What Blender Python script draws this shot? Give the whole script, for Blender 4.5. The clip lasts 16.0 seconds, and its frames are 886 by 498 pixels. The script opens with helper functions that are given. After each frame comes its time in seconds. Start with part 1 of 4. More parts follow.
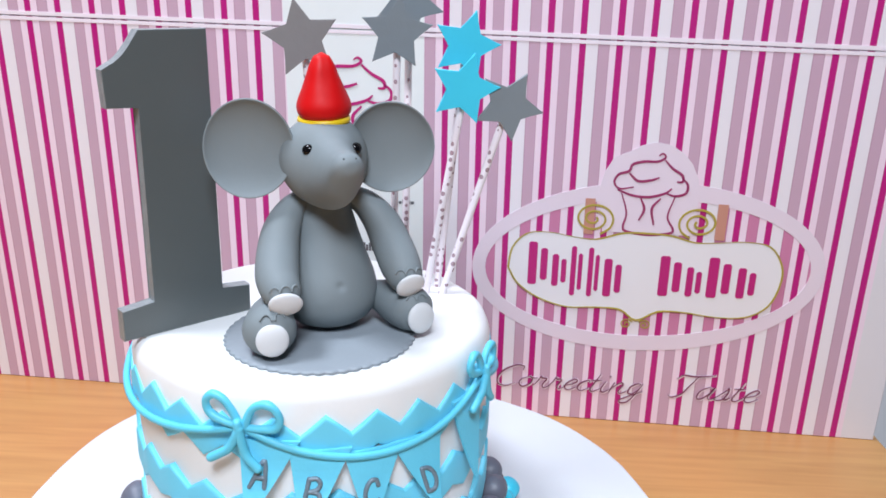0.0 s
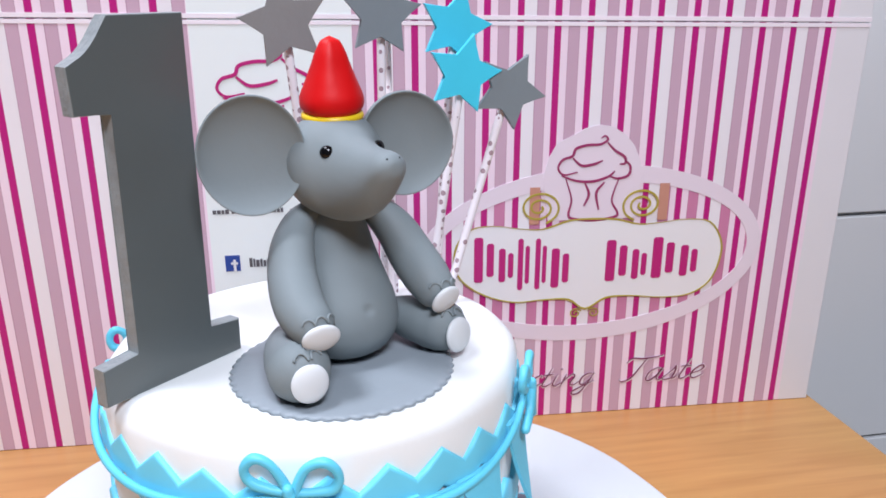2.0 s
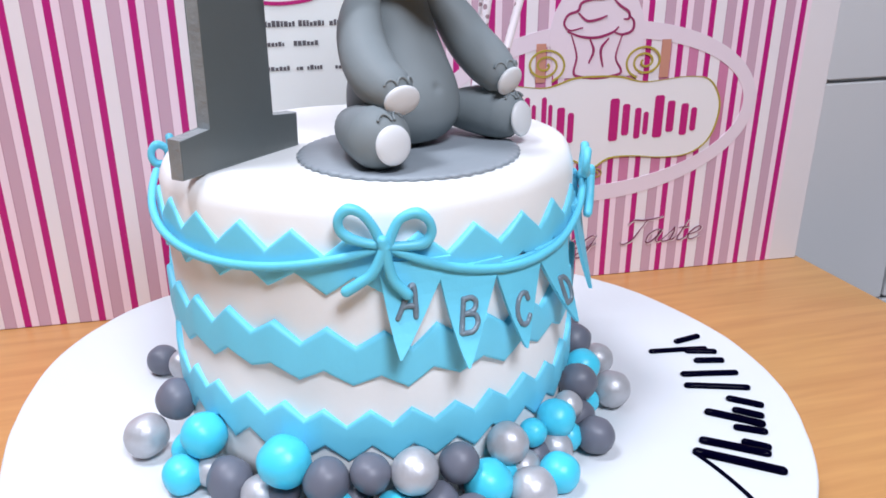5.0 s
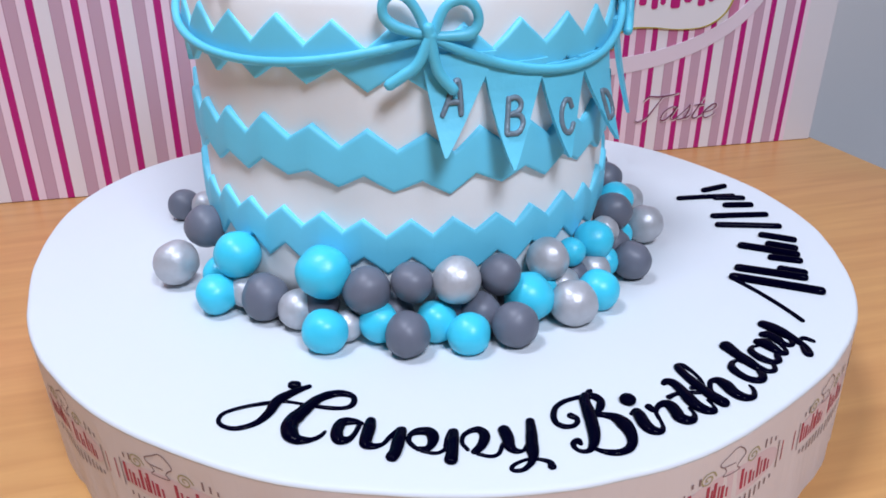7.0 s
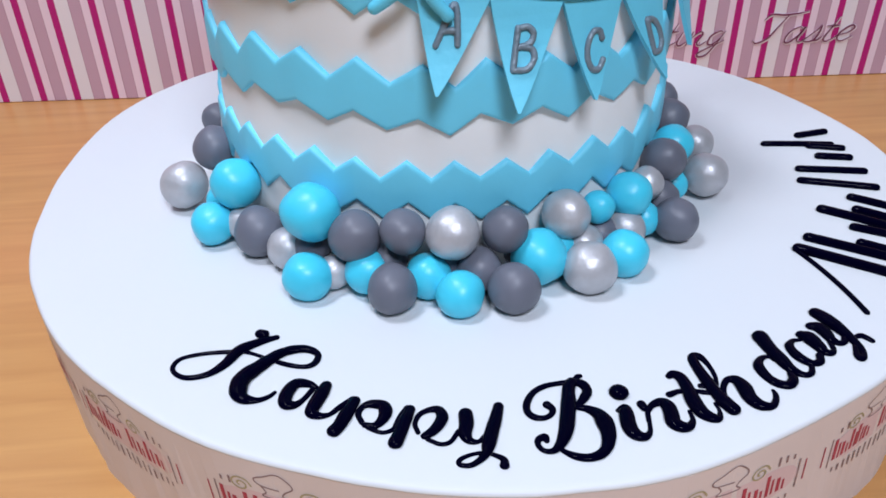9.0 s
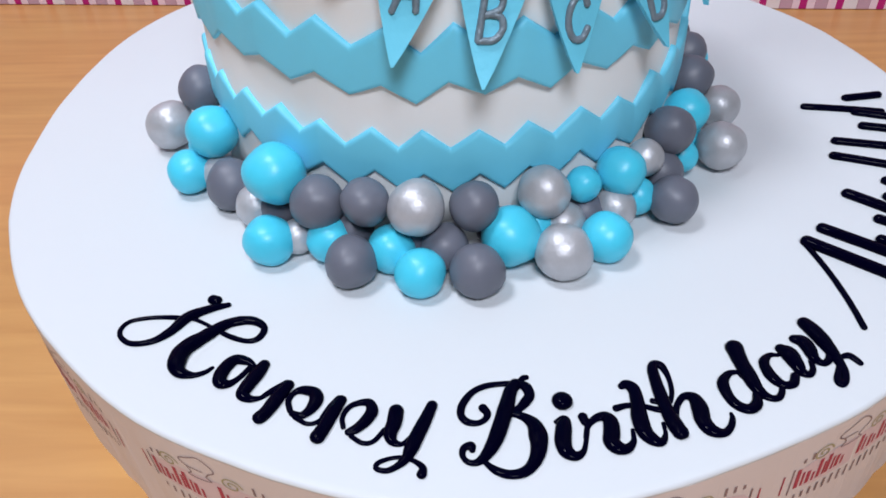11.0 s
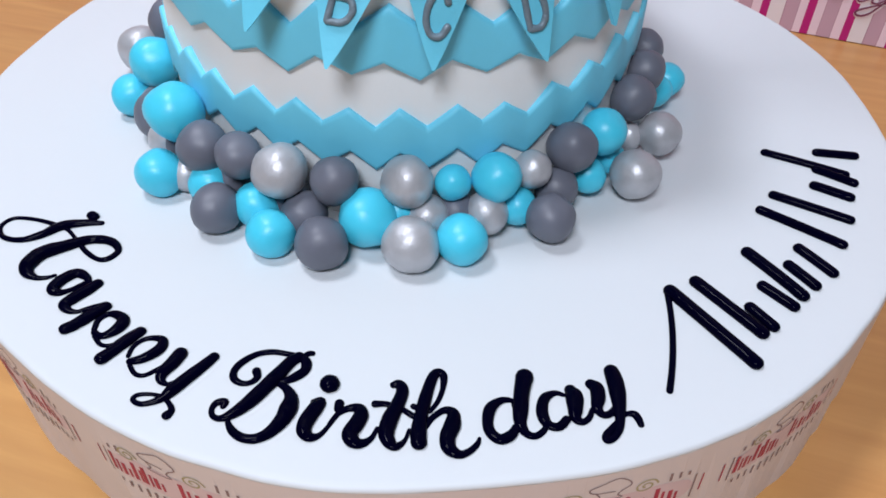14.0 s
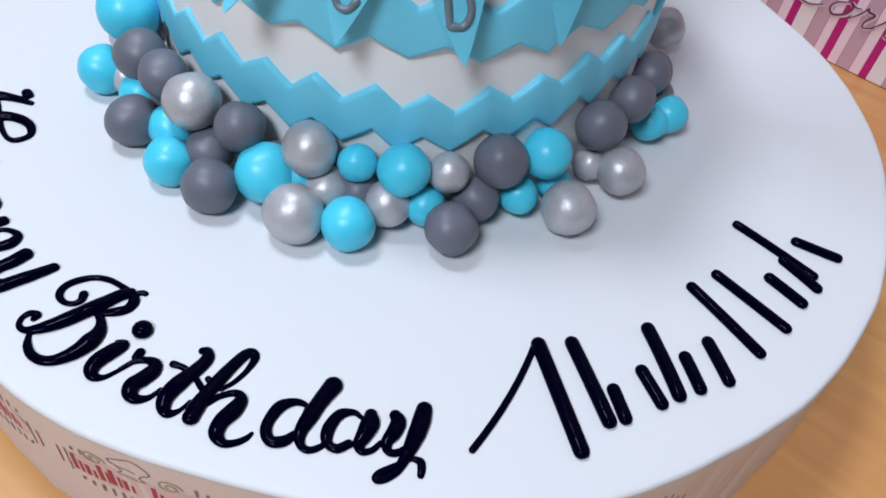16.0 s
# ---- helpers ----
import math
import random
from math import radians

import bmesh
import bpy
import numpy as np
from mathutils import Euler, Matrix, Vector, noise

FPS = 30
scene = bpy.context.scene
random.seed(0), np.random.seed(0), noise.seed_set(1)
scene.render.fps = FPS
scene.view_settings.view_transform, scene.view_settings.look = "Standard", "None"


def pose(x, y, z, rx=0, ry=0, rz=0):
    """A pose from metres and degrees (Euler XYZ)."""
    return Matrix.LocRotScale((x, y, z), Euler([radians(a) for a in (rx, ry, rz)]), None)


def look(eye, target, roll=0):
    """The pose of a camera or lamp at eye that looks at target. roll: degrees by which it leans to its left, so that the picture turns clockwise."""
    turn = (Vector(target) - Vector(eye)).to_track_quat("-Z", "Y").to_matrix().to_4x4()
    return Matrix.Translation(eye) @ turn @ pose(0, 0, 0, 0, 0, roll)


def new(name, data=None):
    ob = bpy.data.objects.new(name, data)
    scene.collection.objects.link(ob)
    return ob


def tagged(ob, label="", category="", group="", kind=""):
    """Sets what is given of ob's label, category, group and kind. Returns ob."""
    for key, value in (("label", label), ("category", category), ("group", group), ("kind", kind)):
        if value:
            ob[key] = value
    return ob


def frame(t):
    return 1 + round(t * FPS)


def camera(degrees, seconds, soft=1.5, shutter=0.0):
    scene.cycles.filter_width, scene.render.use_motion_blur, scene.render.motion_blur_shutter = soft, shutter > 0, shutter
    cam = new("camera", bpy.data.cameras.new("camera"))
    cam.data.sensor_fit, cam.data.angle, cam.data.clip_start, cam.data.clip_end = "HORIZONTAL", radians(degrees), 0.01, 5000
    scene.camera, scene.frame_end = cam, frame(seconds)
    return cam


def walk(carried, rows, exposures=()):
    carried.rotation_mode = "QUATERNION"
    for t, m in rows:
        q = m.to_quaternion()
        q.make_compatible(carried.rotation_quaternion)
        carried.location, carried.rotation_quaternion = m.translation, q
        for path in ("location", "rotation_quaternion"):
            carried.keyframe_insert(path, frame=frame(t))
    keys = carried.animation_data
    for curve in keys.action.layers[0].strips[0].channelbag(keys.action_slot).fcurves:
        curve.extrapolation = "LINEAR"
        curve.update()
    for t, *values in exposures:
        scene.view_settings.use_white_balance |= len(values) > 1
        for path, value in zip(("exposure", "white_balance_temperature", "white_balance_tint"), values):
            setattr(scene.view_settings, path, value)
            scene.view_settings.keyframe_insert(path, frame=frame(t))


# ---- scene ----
# camera and its path: seconds, eye and target in metres, roll in degrees
cam = camera(57.36, 16.0, soft=1.7)
PATH = [
    (0, (0.08792, -0.45689, 0.40853), (-0.01355, 1.45184, -0.18008), 1.25),
    (0.5, (0.06489, -0.44357, 0.40406), (0.05739, 1.47496, -0.16091), 0.77),
    (1, (0.0395, -0.4248, 0.3975), (0.14409, 1.49433, -0.1557), 0.70),
    (1.5, (0.01292, -0.40668, 0.39449), (0.23953, 1.50185, -0.15884), 0.54),
    (2, (-0.0178, -0.39758, 0.39572), (0.31457, 1.48456, -0.1934), -0.43),
    (2.5, (-0.02896, -0.40088, 0.39609), (0.32572, 1.46721, -0.22394), -0.39),
    (3, (-0.022, -0.38892, 0.38256), (0.31905, 1.4595, -0.30081), -1.19),
    (3.5, (-0.03638, -0.38423, 0.37092), (0.31494, 1.45141, -0.34113), -1.45),
    (4, (-0.06024, -0.40283, 0.35053), (0.36507, 1.42282, -0.3467), -2.10),
    (4.2, (-0.06487, -0.40947, 0.3427), (0.35203, 1.41891, -0.35245), -1.37),
    (6.3, (-0.10997, -0.41333, 0.27784), (0.4203, 1.37774, -0.43691), -0.66),
    (6.5, (-0.1111, -0.41437, 0.27062), (0.41428, 1.37326, -0.45627), -0.72),
    (7, (-0.1109, -0.41856, 0.26031), (0.36378, 1.33364, -0.57903), -0.66),
    (7.5, (-0.09639, -0.408, 0.26358), (0.29102, 1.324, -0.65843), -1.23),
    (8, (-0.09596, -0.40334, 0.26201), (0.29258, 1.32719, -0.66227), -1.41),
    (8.5, (-0.07984, -0.39579, 0.25999), (0.19228, 1.31792, -0.73458), -1.32),
    (9, (-0.04496, -0.38602, 0.25926), (0.07383, 1.31348, -0.7884), -1.65),
    (9.2, (-0.03795, -0.38272, 0.25932), (0.0793, 1.30475, -0.80779), -1.80),
    (11.3, (0.00938, -0.3507, 0.27437), (-0.11598, 1.19434, -0.98941), -2.11),
    (11.5, (0.01415, -0.3489, 0.27262), (-0.12294, 1.20205, -0.98267), -1.55),
    (12, (0.03564, -0.34516, 0.2703), (-0.22546, 1.18247, -0.99389), -0.17),
    (12.5, (0.05972, -0.34262, 0.27331), (-0.29883, 1.1777, -0.97572), -0.70),
    (13, (0.08376, -0.34053, 0.27495), (-0.37257, 1.15465, -0.97253), -1.60),
    (13.5, (0.09838, -0.33393, 0.28359), (-0.30551, 1.12296, -1.02575), 0.10),
    (14, (0.11176, -0.33249, 0.28196), (-0.32633, 1.09653, -1.04694), 1.65),
    (14.5, (0.12567, -0.3206, 0.28815), (-0.34207, 1.04778, -1.09343), 3.00),
    (15, (0.15026, -0.30148, 0.29146), (-0.38948, 1.00866, -1.12), 5.57),
    (15.5, (0.16451, -0.28568, 0.2883), (-0.41608, 0.9839, -1.14387), 8.81),
    (16, (0.17654, -0.26746, 0.29137), (-0.47031, 0.93324, -1.17147), 10.65),
]
walk(cam, [(t, look(eye, target, roll)) for t, eye, target, roll in PATH],
     exposures=[(0, 0.05, 6700, 19.5), (3.5, 0.0, 6830, 24), (6.3, -0.12, 6640, 23), (7.0, -0.32, 6400, 23.5), (8.5, -0.38, 6520, 23), (11.5, -0.43, 6930, 22), (16, -0.43, 6860, 21)])

# light: a room with a lamp overhead and an added fill lamp in front
world = bpy.data.worlds.new("world")
scene.world = world
world.use_nodes = True
world.node_tree.nodes["Background"].inputs[0].default_value = (0.9, 0.95, 1.0, 1)
world.node_tree.nodes["Background"].inputs[1].default_value = 0.3


def unseen_lamp(x, y, z, size, power, colour):
    data = bpy.data.lights.new("unseen_lamp_light", "AREA")
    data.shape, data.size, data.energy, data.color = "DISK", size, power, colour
    ob = new("unseen_lamp_light", data)
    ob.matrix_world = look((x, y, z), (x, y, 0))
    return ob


unseen_lamp(-0.56, -0.12, 1.78, 0.44, 27, (0.765, 0.89, 1.0))
# added fill without a fixture, brightens the upright faces from the front
unseen_lamp(0.15, -1.30, 1.66, 0.65, 54.5, (0.745, 0.88, 0.995))

# ---- materials ----
def material(name, colour, rough=0.5, metal=0.0, vary=0.06, scale=60.0, bump=0.05, bump_scale=300.0, coat=0.0, coat_rough=0.1, gloss=0.5):
    """Principled surface with a soft colour variation and a fine relief."""
    m = bpy.data.materials.new(name)
    m.use_nodes = True
    nt = m.node_tree
    b = nt.nodes["Principled BSDF"]
    b.inputs["Roughness"].default_value = rough
    b.inputs["Metallic"].default_value = metal
    b.inputs["Specular IOR Level"].default_value = gloss
    b.inputs["Coat Weight"].default_value = coat
    b.inputs["Coat Roughness"].default_value = coat_rough
    co = nt.nodes.new("ShaderNodeTexCoord")
    n = nt.nodes.new("ShaderNodeTexNoise")
    n.inputs["Scale"].default_value, n.inputs["Detail"].default_value = scale, 4
    nt.links.new(co.outputs["Object"], n.inputs["Vector"])
    mix = nt.nodes.new("ShaderNodeMix")
    mix.data_type = "RGBA"
    mix.inputs["A"].default_value = (*[c * (1 - vary) for c in colour], 1)
    mix.inputs["B"].default_value = (*[min(1, c * (1 + vary)) for c in colour], 1)
    nt.links.new(n.outputs["Fac"], mix.inputs["Factor"])
    nt.links.new(mix.outputs["Result"], b.inputs["Base Color"])
    if bump:
        n2 = nt.nodes.new("ShaderNodeTexNoise")
        n2.inputs["Scale"].default_value, n2.inputs["Detail"].default_value = bump_scale, 5
        nt.links.new(co.outputs["Object"], n2.inputs["Vector"])
        bp = nt.nodes.new("ShaderNodeBump")
        bp.inputs["Strength"].default_value, bp.inputs["Distance"].default_value = bump, 0.002
        nt.links.new(n2.outputs["Fac"], bp.inputs["Height"])
        nt.links.new(bp.outputs["Normal"], b.inputs["Normal"])
    return m


M_WHITE = material("white_fondant", (0.84, 0.86, 0.85), 0.42, vary=0.03, scale=25, bump=0.12, bump_scale=90)
M_PAD = material("white_foot_pad", (0.66, 0.68, 0.69), 0.5, vary=0.03, scale=60, bump=0.08)
M_BAND = material("light_blue_fondant", (0.13, 0.65, 0.85), 0.5, vary=0.07, scale=30, bump=0.12, bump_scale=120)
M_BLUE = material("bright_blue_fondant", (0.030, 0.60, 0.79), 0.38, vary=0.05, scale=60, bump=0.08, bump_scale=150)
M_ROPE = material("blue_fondant_rope", (0.095, 0.57, 0.75), 0.45, vary=0.06, scale=90, bump=0.1, bump_scale=250)
M_PENNANT = material("pennant_blue_fondant", (0.12, 0.63, 0.83), 0.5, vary=0.06, scale=60, bump=0.1)
M_GREY = material("grey_fondant", (0.205, 0.240, 0.250), 0.62, gloss=0.3, vary=0.04, scale=40, bump=0.08, bump_scale=160)
M_MAT = material("grey_fondant_mat", (0.275, 0.315, 0.345), 0.5, vary=0.05, scale=60, bump=0.12, bump_scale=200)
M_STAR = material("warm_grey_fondant", (0.235, 0.225, 0.22), 0.5, vary=0.05, scale=60, bump=0.12, bump_scale=200)
M_STAR_GREY = material("grey_fondant_star", (0.195, 0.228, 0.245), 0.5, vary=0.05, scale=60, bump=0.12, bump_scale=200)
M_ONE = material("grey_painted_board", (0.102, 0.118, 0.117), 0.33, vary=0.07, scale=14, bump=0.06, bump_scale=70)
M_ONE_EDGE = material("silvery_board_edge", (0.24, 0.265, 0.27), 0.35, vary=0.25, scale=120, bump=0.3, bump_scale=400)
M_SLATE = material("slate_grey_fondant", (0.135, 0.143, 0.178), 0.46, vary=0.06, scale=70, bump=0.08, bump_scale=200)
M_SILVER = material("pearl_silver_fondant", (0.50, 0.50, 0.52), 0.42, metal=0.35, vary=0.2, scale=140, bump=0.15, bump_scale=320)
M_LETTER = material("silver_painted_letter", (0.17, 0.235, 0.28), 0.42, metal=0.15, vary=0.4, scale=200, bump=0.3, bump_scale=500)
M_RED = material("red_fondant", (0.62, 0.003, 0.003), 0.5, gloss=0.3, vary=0.05, scale=50, bump=0.2, bump_scale=60)
M_YELLOW = material("yellow_fondant", (0.78, 0.52, 0.01), 0.4, vary=0.06)
M_BLACK = material("black_glaze", (0.004, 0.004, 0.005), 0.14, vary=0.1, bump=0, gloss=0.25)
M_INK = material("navy_piping_gel", (0.0006, 0.0005, 0.0070), 0.06, vary=0.2, scale=120, bump=0.10, bump_scale=150, gloss=0.025)
M_BOARD = material("white_board_foil", (0.645, 0.675, 0.693), 0.55, gloss=0.35, vary=0.015, scale=8, bump=0.03, bump_scale=220)
M_WRAP = material("white_wrapping_paper", (0.69, 0.62, 0.605), 0.5, vary=0.05, scale=12, bump=0.15, bump_scale=60)
M_WALL = material("white_wall_tile", (0.74, 0.745, 0.755), 0.3, vary=0.03, scale=4, bump=0.03, bump_scale=30)
M_GROUT = material("grey_grout", (0.36, 0.36, 0.37), 0.8, vary=0.1)
M_ROOM = material("grey_room_shell", (0.15, 0.15, 0.15), 0.7, vary=0.02, scale=3, bump=0.05)
M_FLOOR = material("beige_floor_tile", (0.36, 0.34, 0.31), 0.35, vary=0.08, scale=5)
M_PRINT_WHITE = material("printed_white", (0.80, 0.78, 0.79), 0.45, vary=0.015, scale=20, bump=0)
M_PRINT_OVAL = material("printed_pale_pink", (0.78, 0.67, 0.74), 0.45, vary=0.02, scale=20, bump=0)
M_PRINT_MAGENTA = material("printed_magenta", (0.50, 0.012, 0.17), 0.45, vary=0.05, bump=0)
M_PRINT_PLUM = material("printed_plum", (0.32, 0.03, 0.12), 0.45, vary=0.05, bump=0)
M_PRINT_GOLD = material("printed_olive_gold", (0.42, 0.33, 0.05), 0.45, vary=0.08, bump=0)
M_PRINT_SALMON = material("printed_salmon", (0.56, 0.26, 0.19), 0.45, vary=0.04, bump=0)
M_PRINT_GREY = material("printed_dark_grey", (0.10, 0.09, 0.10), 0.5, vary=0.1, bump=0)
M_PRINT_BLUE = material("printed_blue", (0.01, 0.05, 0.27), 0.45, vary=0.05, bump=0)
M_CREASE = material("pale_crease_line", (0.86, 0.77, 0.82), 0.5, vary=0.03, bump=0)
M_SLOGAN = material("printed_slogan_brown", (0.20, 0.05, 0.10), 0.5, vary=0.2, bump=0)
M_WRAP_PRINT = material("faded_print_brown", (0.26, 0.175, 0.18), 0.55, vary=0.2, bump=0)
M_WRAP_RED = material("faded_print_red", (0.42, 0.035, 0.075), 0.55, vary=0.2, bump=0)
M_WRAP_PINK = material("faded_print_pink", (0.68, 0.52, 0.53), 0.55, vary=0.05, bump=0)
M_WRAP_GOLD = material("faded_print_gold", (0.40, 0.35, 0.20), 0.55, vary=0.2, bump=0)


def striped_print():
    """Pink print: stripes by the board's own x, a white panel in the middle."""
    m = bpy.data.materials.new("pink_striped_print")
    m.use_nodes = True
    nt = m.node_tree
    b = nt.nodes["Principled BSDF"]
    b.inputs["Roughness"].default_value = 0.42
    co = nt.nodes.new("ShaderNodeTexCoord")
    sep = nt.nodes.new("ShaderNodeSeparateXYZ")
    nt.links.new(co.outputs["Object"], sep.inputs[0])

    def calc(op, a, *bs):
        n = nt.nodes.new("ShaderNodeMath")
        n.operation = op
        for i, v in enumerate((a, *bs)):
            if isinstance(v, (int, float)):
                n.inputs[i].default_value = v
            else:
                nt.links.new(v, n.inputs[i])
        return n.outputs[0]

    def ramp(fac, stops):
        r = nt.nodes.new("ShaderNodeValToRGB")
        r.color_ramp.interpolation = "CONSTANT"
        e = r.color_ramp.elements
        while len(e) < len(stops):
            e.new(0.5)
        for el, (p, c) in zip(e, stops):
            el.position, el.color = p, (*c, 1)
        nt.links.new(fac, r.inputs["Fac"])
        return r.outputs["Color"]

    magenta, pale, white = (0.50, 0.010, 0.19), (0.86, 0.68, 0.775), (0.82, 0.765, 0.80)
    dull, rosy = ((0.57, 0.37, 0.465), (0.46, 0.27, 0.35)), ((0.60, 0.21, 0.36), (0.48, 0.14, 0.27))

    def stripes(period, first, slip, mauve, mauve_edge, wide=1.0):
        x = calc("ADD", sep.outputs["X"], calc("MULTIPLY", calc("SUBTRACT", 0.37, sep.outputs["Z"]), slip))
        f = calc("FRACT", calc("DIVIDE", calc("SUBTRACT", x, first - 0.0029), period))
        at = lambda mm: mm * wide / 1000 / period
        return ramp(f, [(0, magenta), (at(5.7), pale), (at(11.9), mauve_edge), (at(12.5), mauve), (at(21.4), mauve_edge), (at(22), pale),
                        (at(28.6), magenta), (at(34.3), white), (at(45.0), mauve_edge), (at(45.6), mauve), (at(54.4), mauve_edge), (at(55), pale)])

    def choose(fac, a, c):
        n = nt.nodes.new("ShaderNodeMix")
        n.data_type = "RGBA"
        nt.links.new(fac, n.inputs["Factor"])
        for key, v in (("A", a), ("B", c)):
            if isinstance(v, tuple):
                n.inputs[key].default_value = (*v, 1)
            else:
                nt.links.new(v, n.inputs[key])
        return n.outputs["Result"]

    x = sep.outputs["X"]
    col = choose(calc("GREATER_THAN", x, -0.03), stripes(0.0640, -0.1570, 0.0095, *dull, 1.045), stripes(0.0607, 0.0803, 0.0, *dull))
    # the mauve stripes are rosier inside the logo's oval
    across = calc("POWER", calc("DIVIDE", calc("SUBTRACT", x, 0.2430), 0.160), 2.0)
    along = calc("POWER", calc("DIVIDE", calc("SUBTRACT", sep.outputs["Z"], 0.1690), 0.078), 2.0)
    col = choose(calc("LESS_THAN", calc("ADD", across, along), 1.0), col, stripes(0.0607, 0.0803, 0.0, *rosy))
    col = choose(calc("MULTIPLY", calc("GREATER_THAN", x, -0.1015), calc("LESS_THAN", x, 0.0285)), col, (0.80, 0.84, 0.825))
    col = choose(calc("GREATER_THAN", x, 0.4525), col, (0.74, 0.71, 0.73))
    n = nt.nodes.new("ShaderNodeTexNoise")
    n.inputs["Scale"].default_value = 9
    nt.links.new(co.outputs["Object"], n.inputs["Vector"])
    hsv = nt.nodes.new("ShaderNodeHueSaturation")
    nt.links.new(calc("ADD", calc("MULTIPLY", n.outputs["Fac"], 0.08), 0.96), hsv.inputs["Value"])
    nt.links.new(col, hsv.inputs["Color"])
    nt.links.new(hsv.outputs["Color"], b.inputs["Base Color"])
    return m


def wood_laminate():
    m = bpy.data.materials.new("beech_laminate")
    m.use_nodes = True
    nt = m.node_tree
    b = nt.nodes["Principled BSDF"]
    b.inputs["Roughness"].default_value = 0.36
    co = nt.nodes.new("ShaderNodeTexCoord")
    mp = nt.nodes.new("ShaderNodeMapping")
    mp.inputs["Scale"].default_value = (5, 60, 5)
    nt.links.new(co.outputs["Object"], mp.inputs["Vector"])
    n = nt.nodes.new("ShaderNodeTexNoise")
    n.inputs["Scale"].default_value, n.inputs["Detail"].default_value, n.inputs["Distortion"].default_value = 1.5, 6, 0.4
    nt.links.new(mp.outputs[0], n.inputs["Vector"])
    big = nt.nodes.new("ShaderNodeTexNoise")
    big.inputs["Scale"].default_value = 4
    nt.links.new(co.outputs["Object"], big.inputs["Vector"])
    r = nt.nodes.new("ShaderNodeValToRGB")
    r.color_ramp.elements[0].position, r.color_ramp.elements[0].color = 0.3, (0.58, 0.272, 0.088, 1)
    r.color_ramp.elements[1].position, r.color_ramp.elements[1].color = 0.72, (0.70, 0.357, 0.122, 1)
    nt.links.new(n.outputs["Fac"], r.inputs["Fac"])
    mix = nt.nodes.new("ShaderNodeMix")
    mix.data_type, mix.blend_type = "RGBA", "MULTIPLY"
    mix.inputs["Factor"].default_value = 0.25
    nt.links.new(r.outputs["Color"], mix.inputs["A"])
    nt.links.new(big.outputs["Color"], mix.inputs["B"])
    nt.links.new(mix.outputs["Result"], b.inputs["Base Color"])
    return m


def dotted_straw():
    """White paper straw with small grey-pink printed marks."""
    m = bpy.data.materials.new("dotted_paper_straw")
    m.use_nodes = True
    nt = m.node_tree
    b = nt.nodes["Principled BSDF"]
    b.inputs["Roughness"].default_value = 0.5
    co = nt.nodes.new("ShaderNodeTexCoord")
    v = nt.nodes.new("ShaderNodeTexVoronoi")
    v.inputs["Scale"].default_value = 195
    v.inputs["Randomness"].default_value = 0.35
    nt.links.new(co.outputs["Object"], v.inputs["Vector"])
    r = nt.nodes.new("ShaderNodeValToRGB")
    r.color_ramp.interpolation = "CONSTANT"
    r.color_ramp.elements[0].color = (0.38, 0.25, 0.28, 1)
    r.color_ramp.elements[1].position, r.color_ramp.elements[1].color = 0.30, (0.84, 0.77, 0.80, 1)
    nt.links.new(v.outputs["Distance"], r.inputs["Fac"])
    nt.links.new(r.outputs["Color"], b.inputs["Base Color"])
    return m


M_STRIPES, M_WOOD, M_STRAW = striped_print(), wood_laminate(), dotted_straw()


# ---- mesh helpers ----
def part(name, bm, mat, parent=None, label="", smooth=False):
    """Links a bmesh as one mesh object, under a thing or a part if one is given."""
    me = bpy.data.meshes.new(name)
    bmesh.ops.recalc_face_normals(bm, faces=bm.faces)
    if smooth:
        for f in bm.faces:
            f.smooth = True
    bm.to_mesh(me)
    bm.free()
    for m in mat if isinstance(mat, (list, tuple)) else [mat]:
        me.materials.append(m)
    ob = new(name, me)
    if parent:
        ob.parent = parent
    return tagged(ob, label) if label else ob


def thing(name, at, label, category, group="", kind=""):
    ob = new(name)
    ob.empty_display_size = 0.02
    ob.matrix_world = at if isinstance(at, Matrix) else Matrix.Translation(at)
    return tagged(ob, label, category, group, kind)


def box(bm, x0, x1, y0, y1, z0, z1, bevel=0.0, segments=2):
    made = bmesh.ops.create_cube(bm, size=1.0, matrix=Matrix.Translation(((x0 + x1) / 2, (y0 + y1) / 2, (z0 + z1) / 2)) @ Matrix.Diagonal((x1 - x0, y1 - y0, z1 - z0, 1)))
    if bevel:
        edges = {e for v in made["verts"] for e in v.link_edges}
        bmesh.ops.bevel(bm, geom=list(edges), offset=bevel, segments=segments, affect="EDGES", profile=0.5)
    return bm


def lathe(bm, profile, seg=96, wobble=None):
    """Turns (radius, z) pairs round the z axis; closes at the axis where the radius is 0."""
    rings = []
    for r, z in profile:
        if r < 1e-6:
            rings.append([bm.verts.new((0, 0, z))])
            continue
        ring = []
        for i in range(seg):
            a = 2 * math.pi * i / seg
            rr = r + (wobble(a, z) if wobble else 0)
            ring.append(bm.verts.new((rr * math.cos(a), rr * math.sin(a), z)))
        rings.append(ring)
    for a, b in zip(rings, rings[1:]):
        for i in range(seg):
            j = (i + 1) % seg
            if len(a) == 1:
                bm.faces.new((a[0], b[i], b[j]))
            elif len(b) == 1:
                bm.faces.new((a[i], a[j], b[0]))
            else:
                bm.faces.new((a[i], a[j], b[j], b[i]))
    return bm


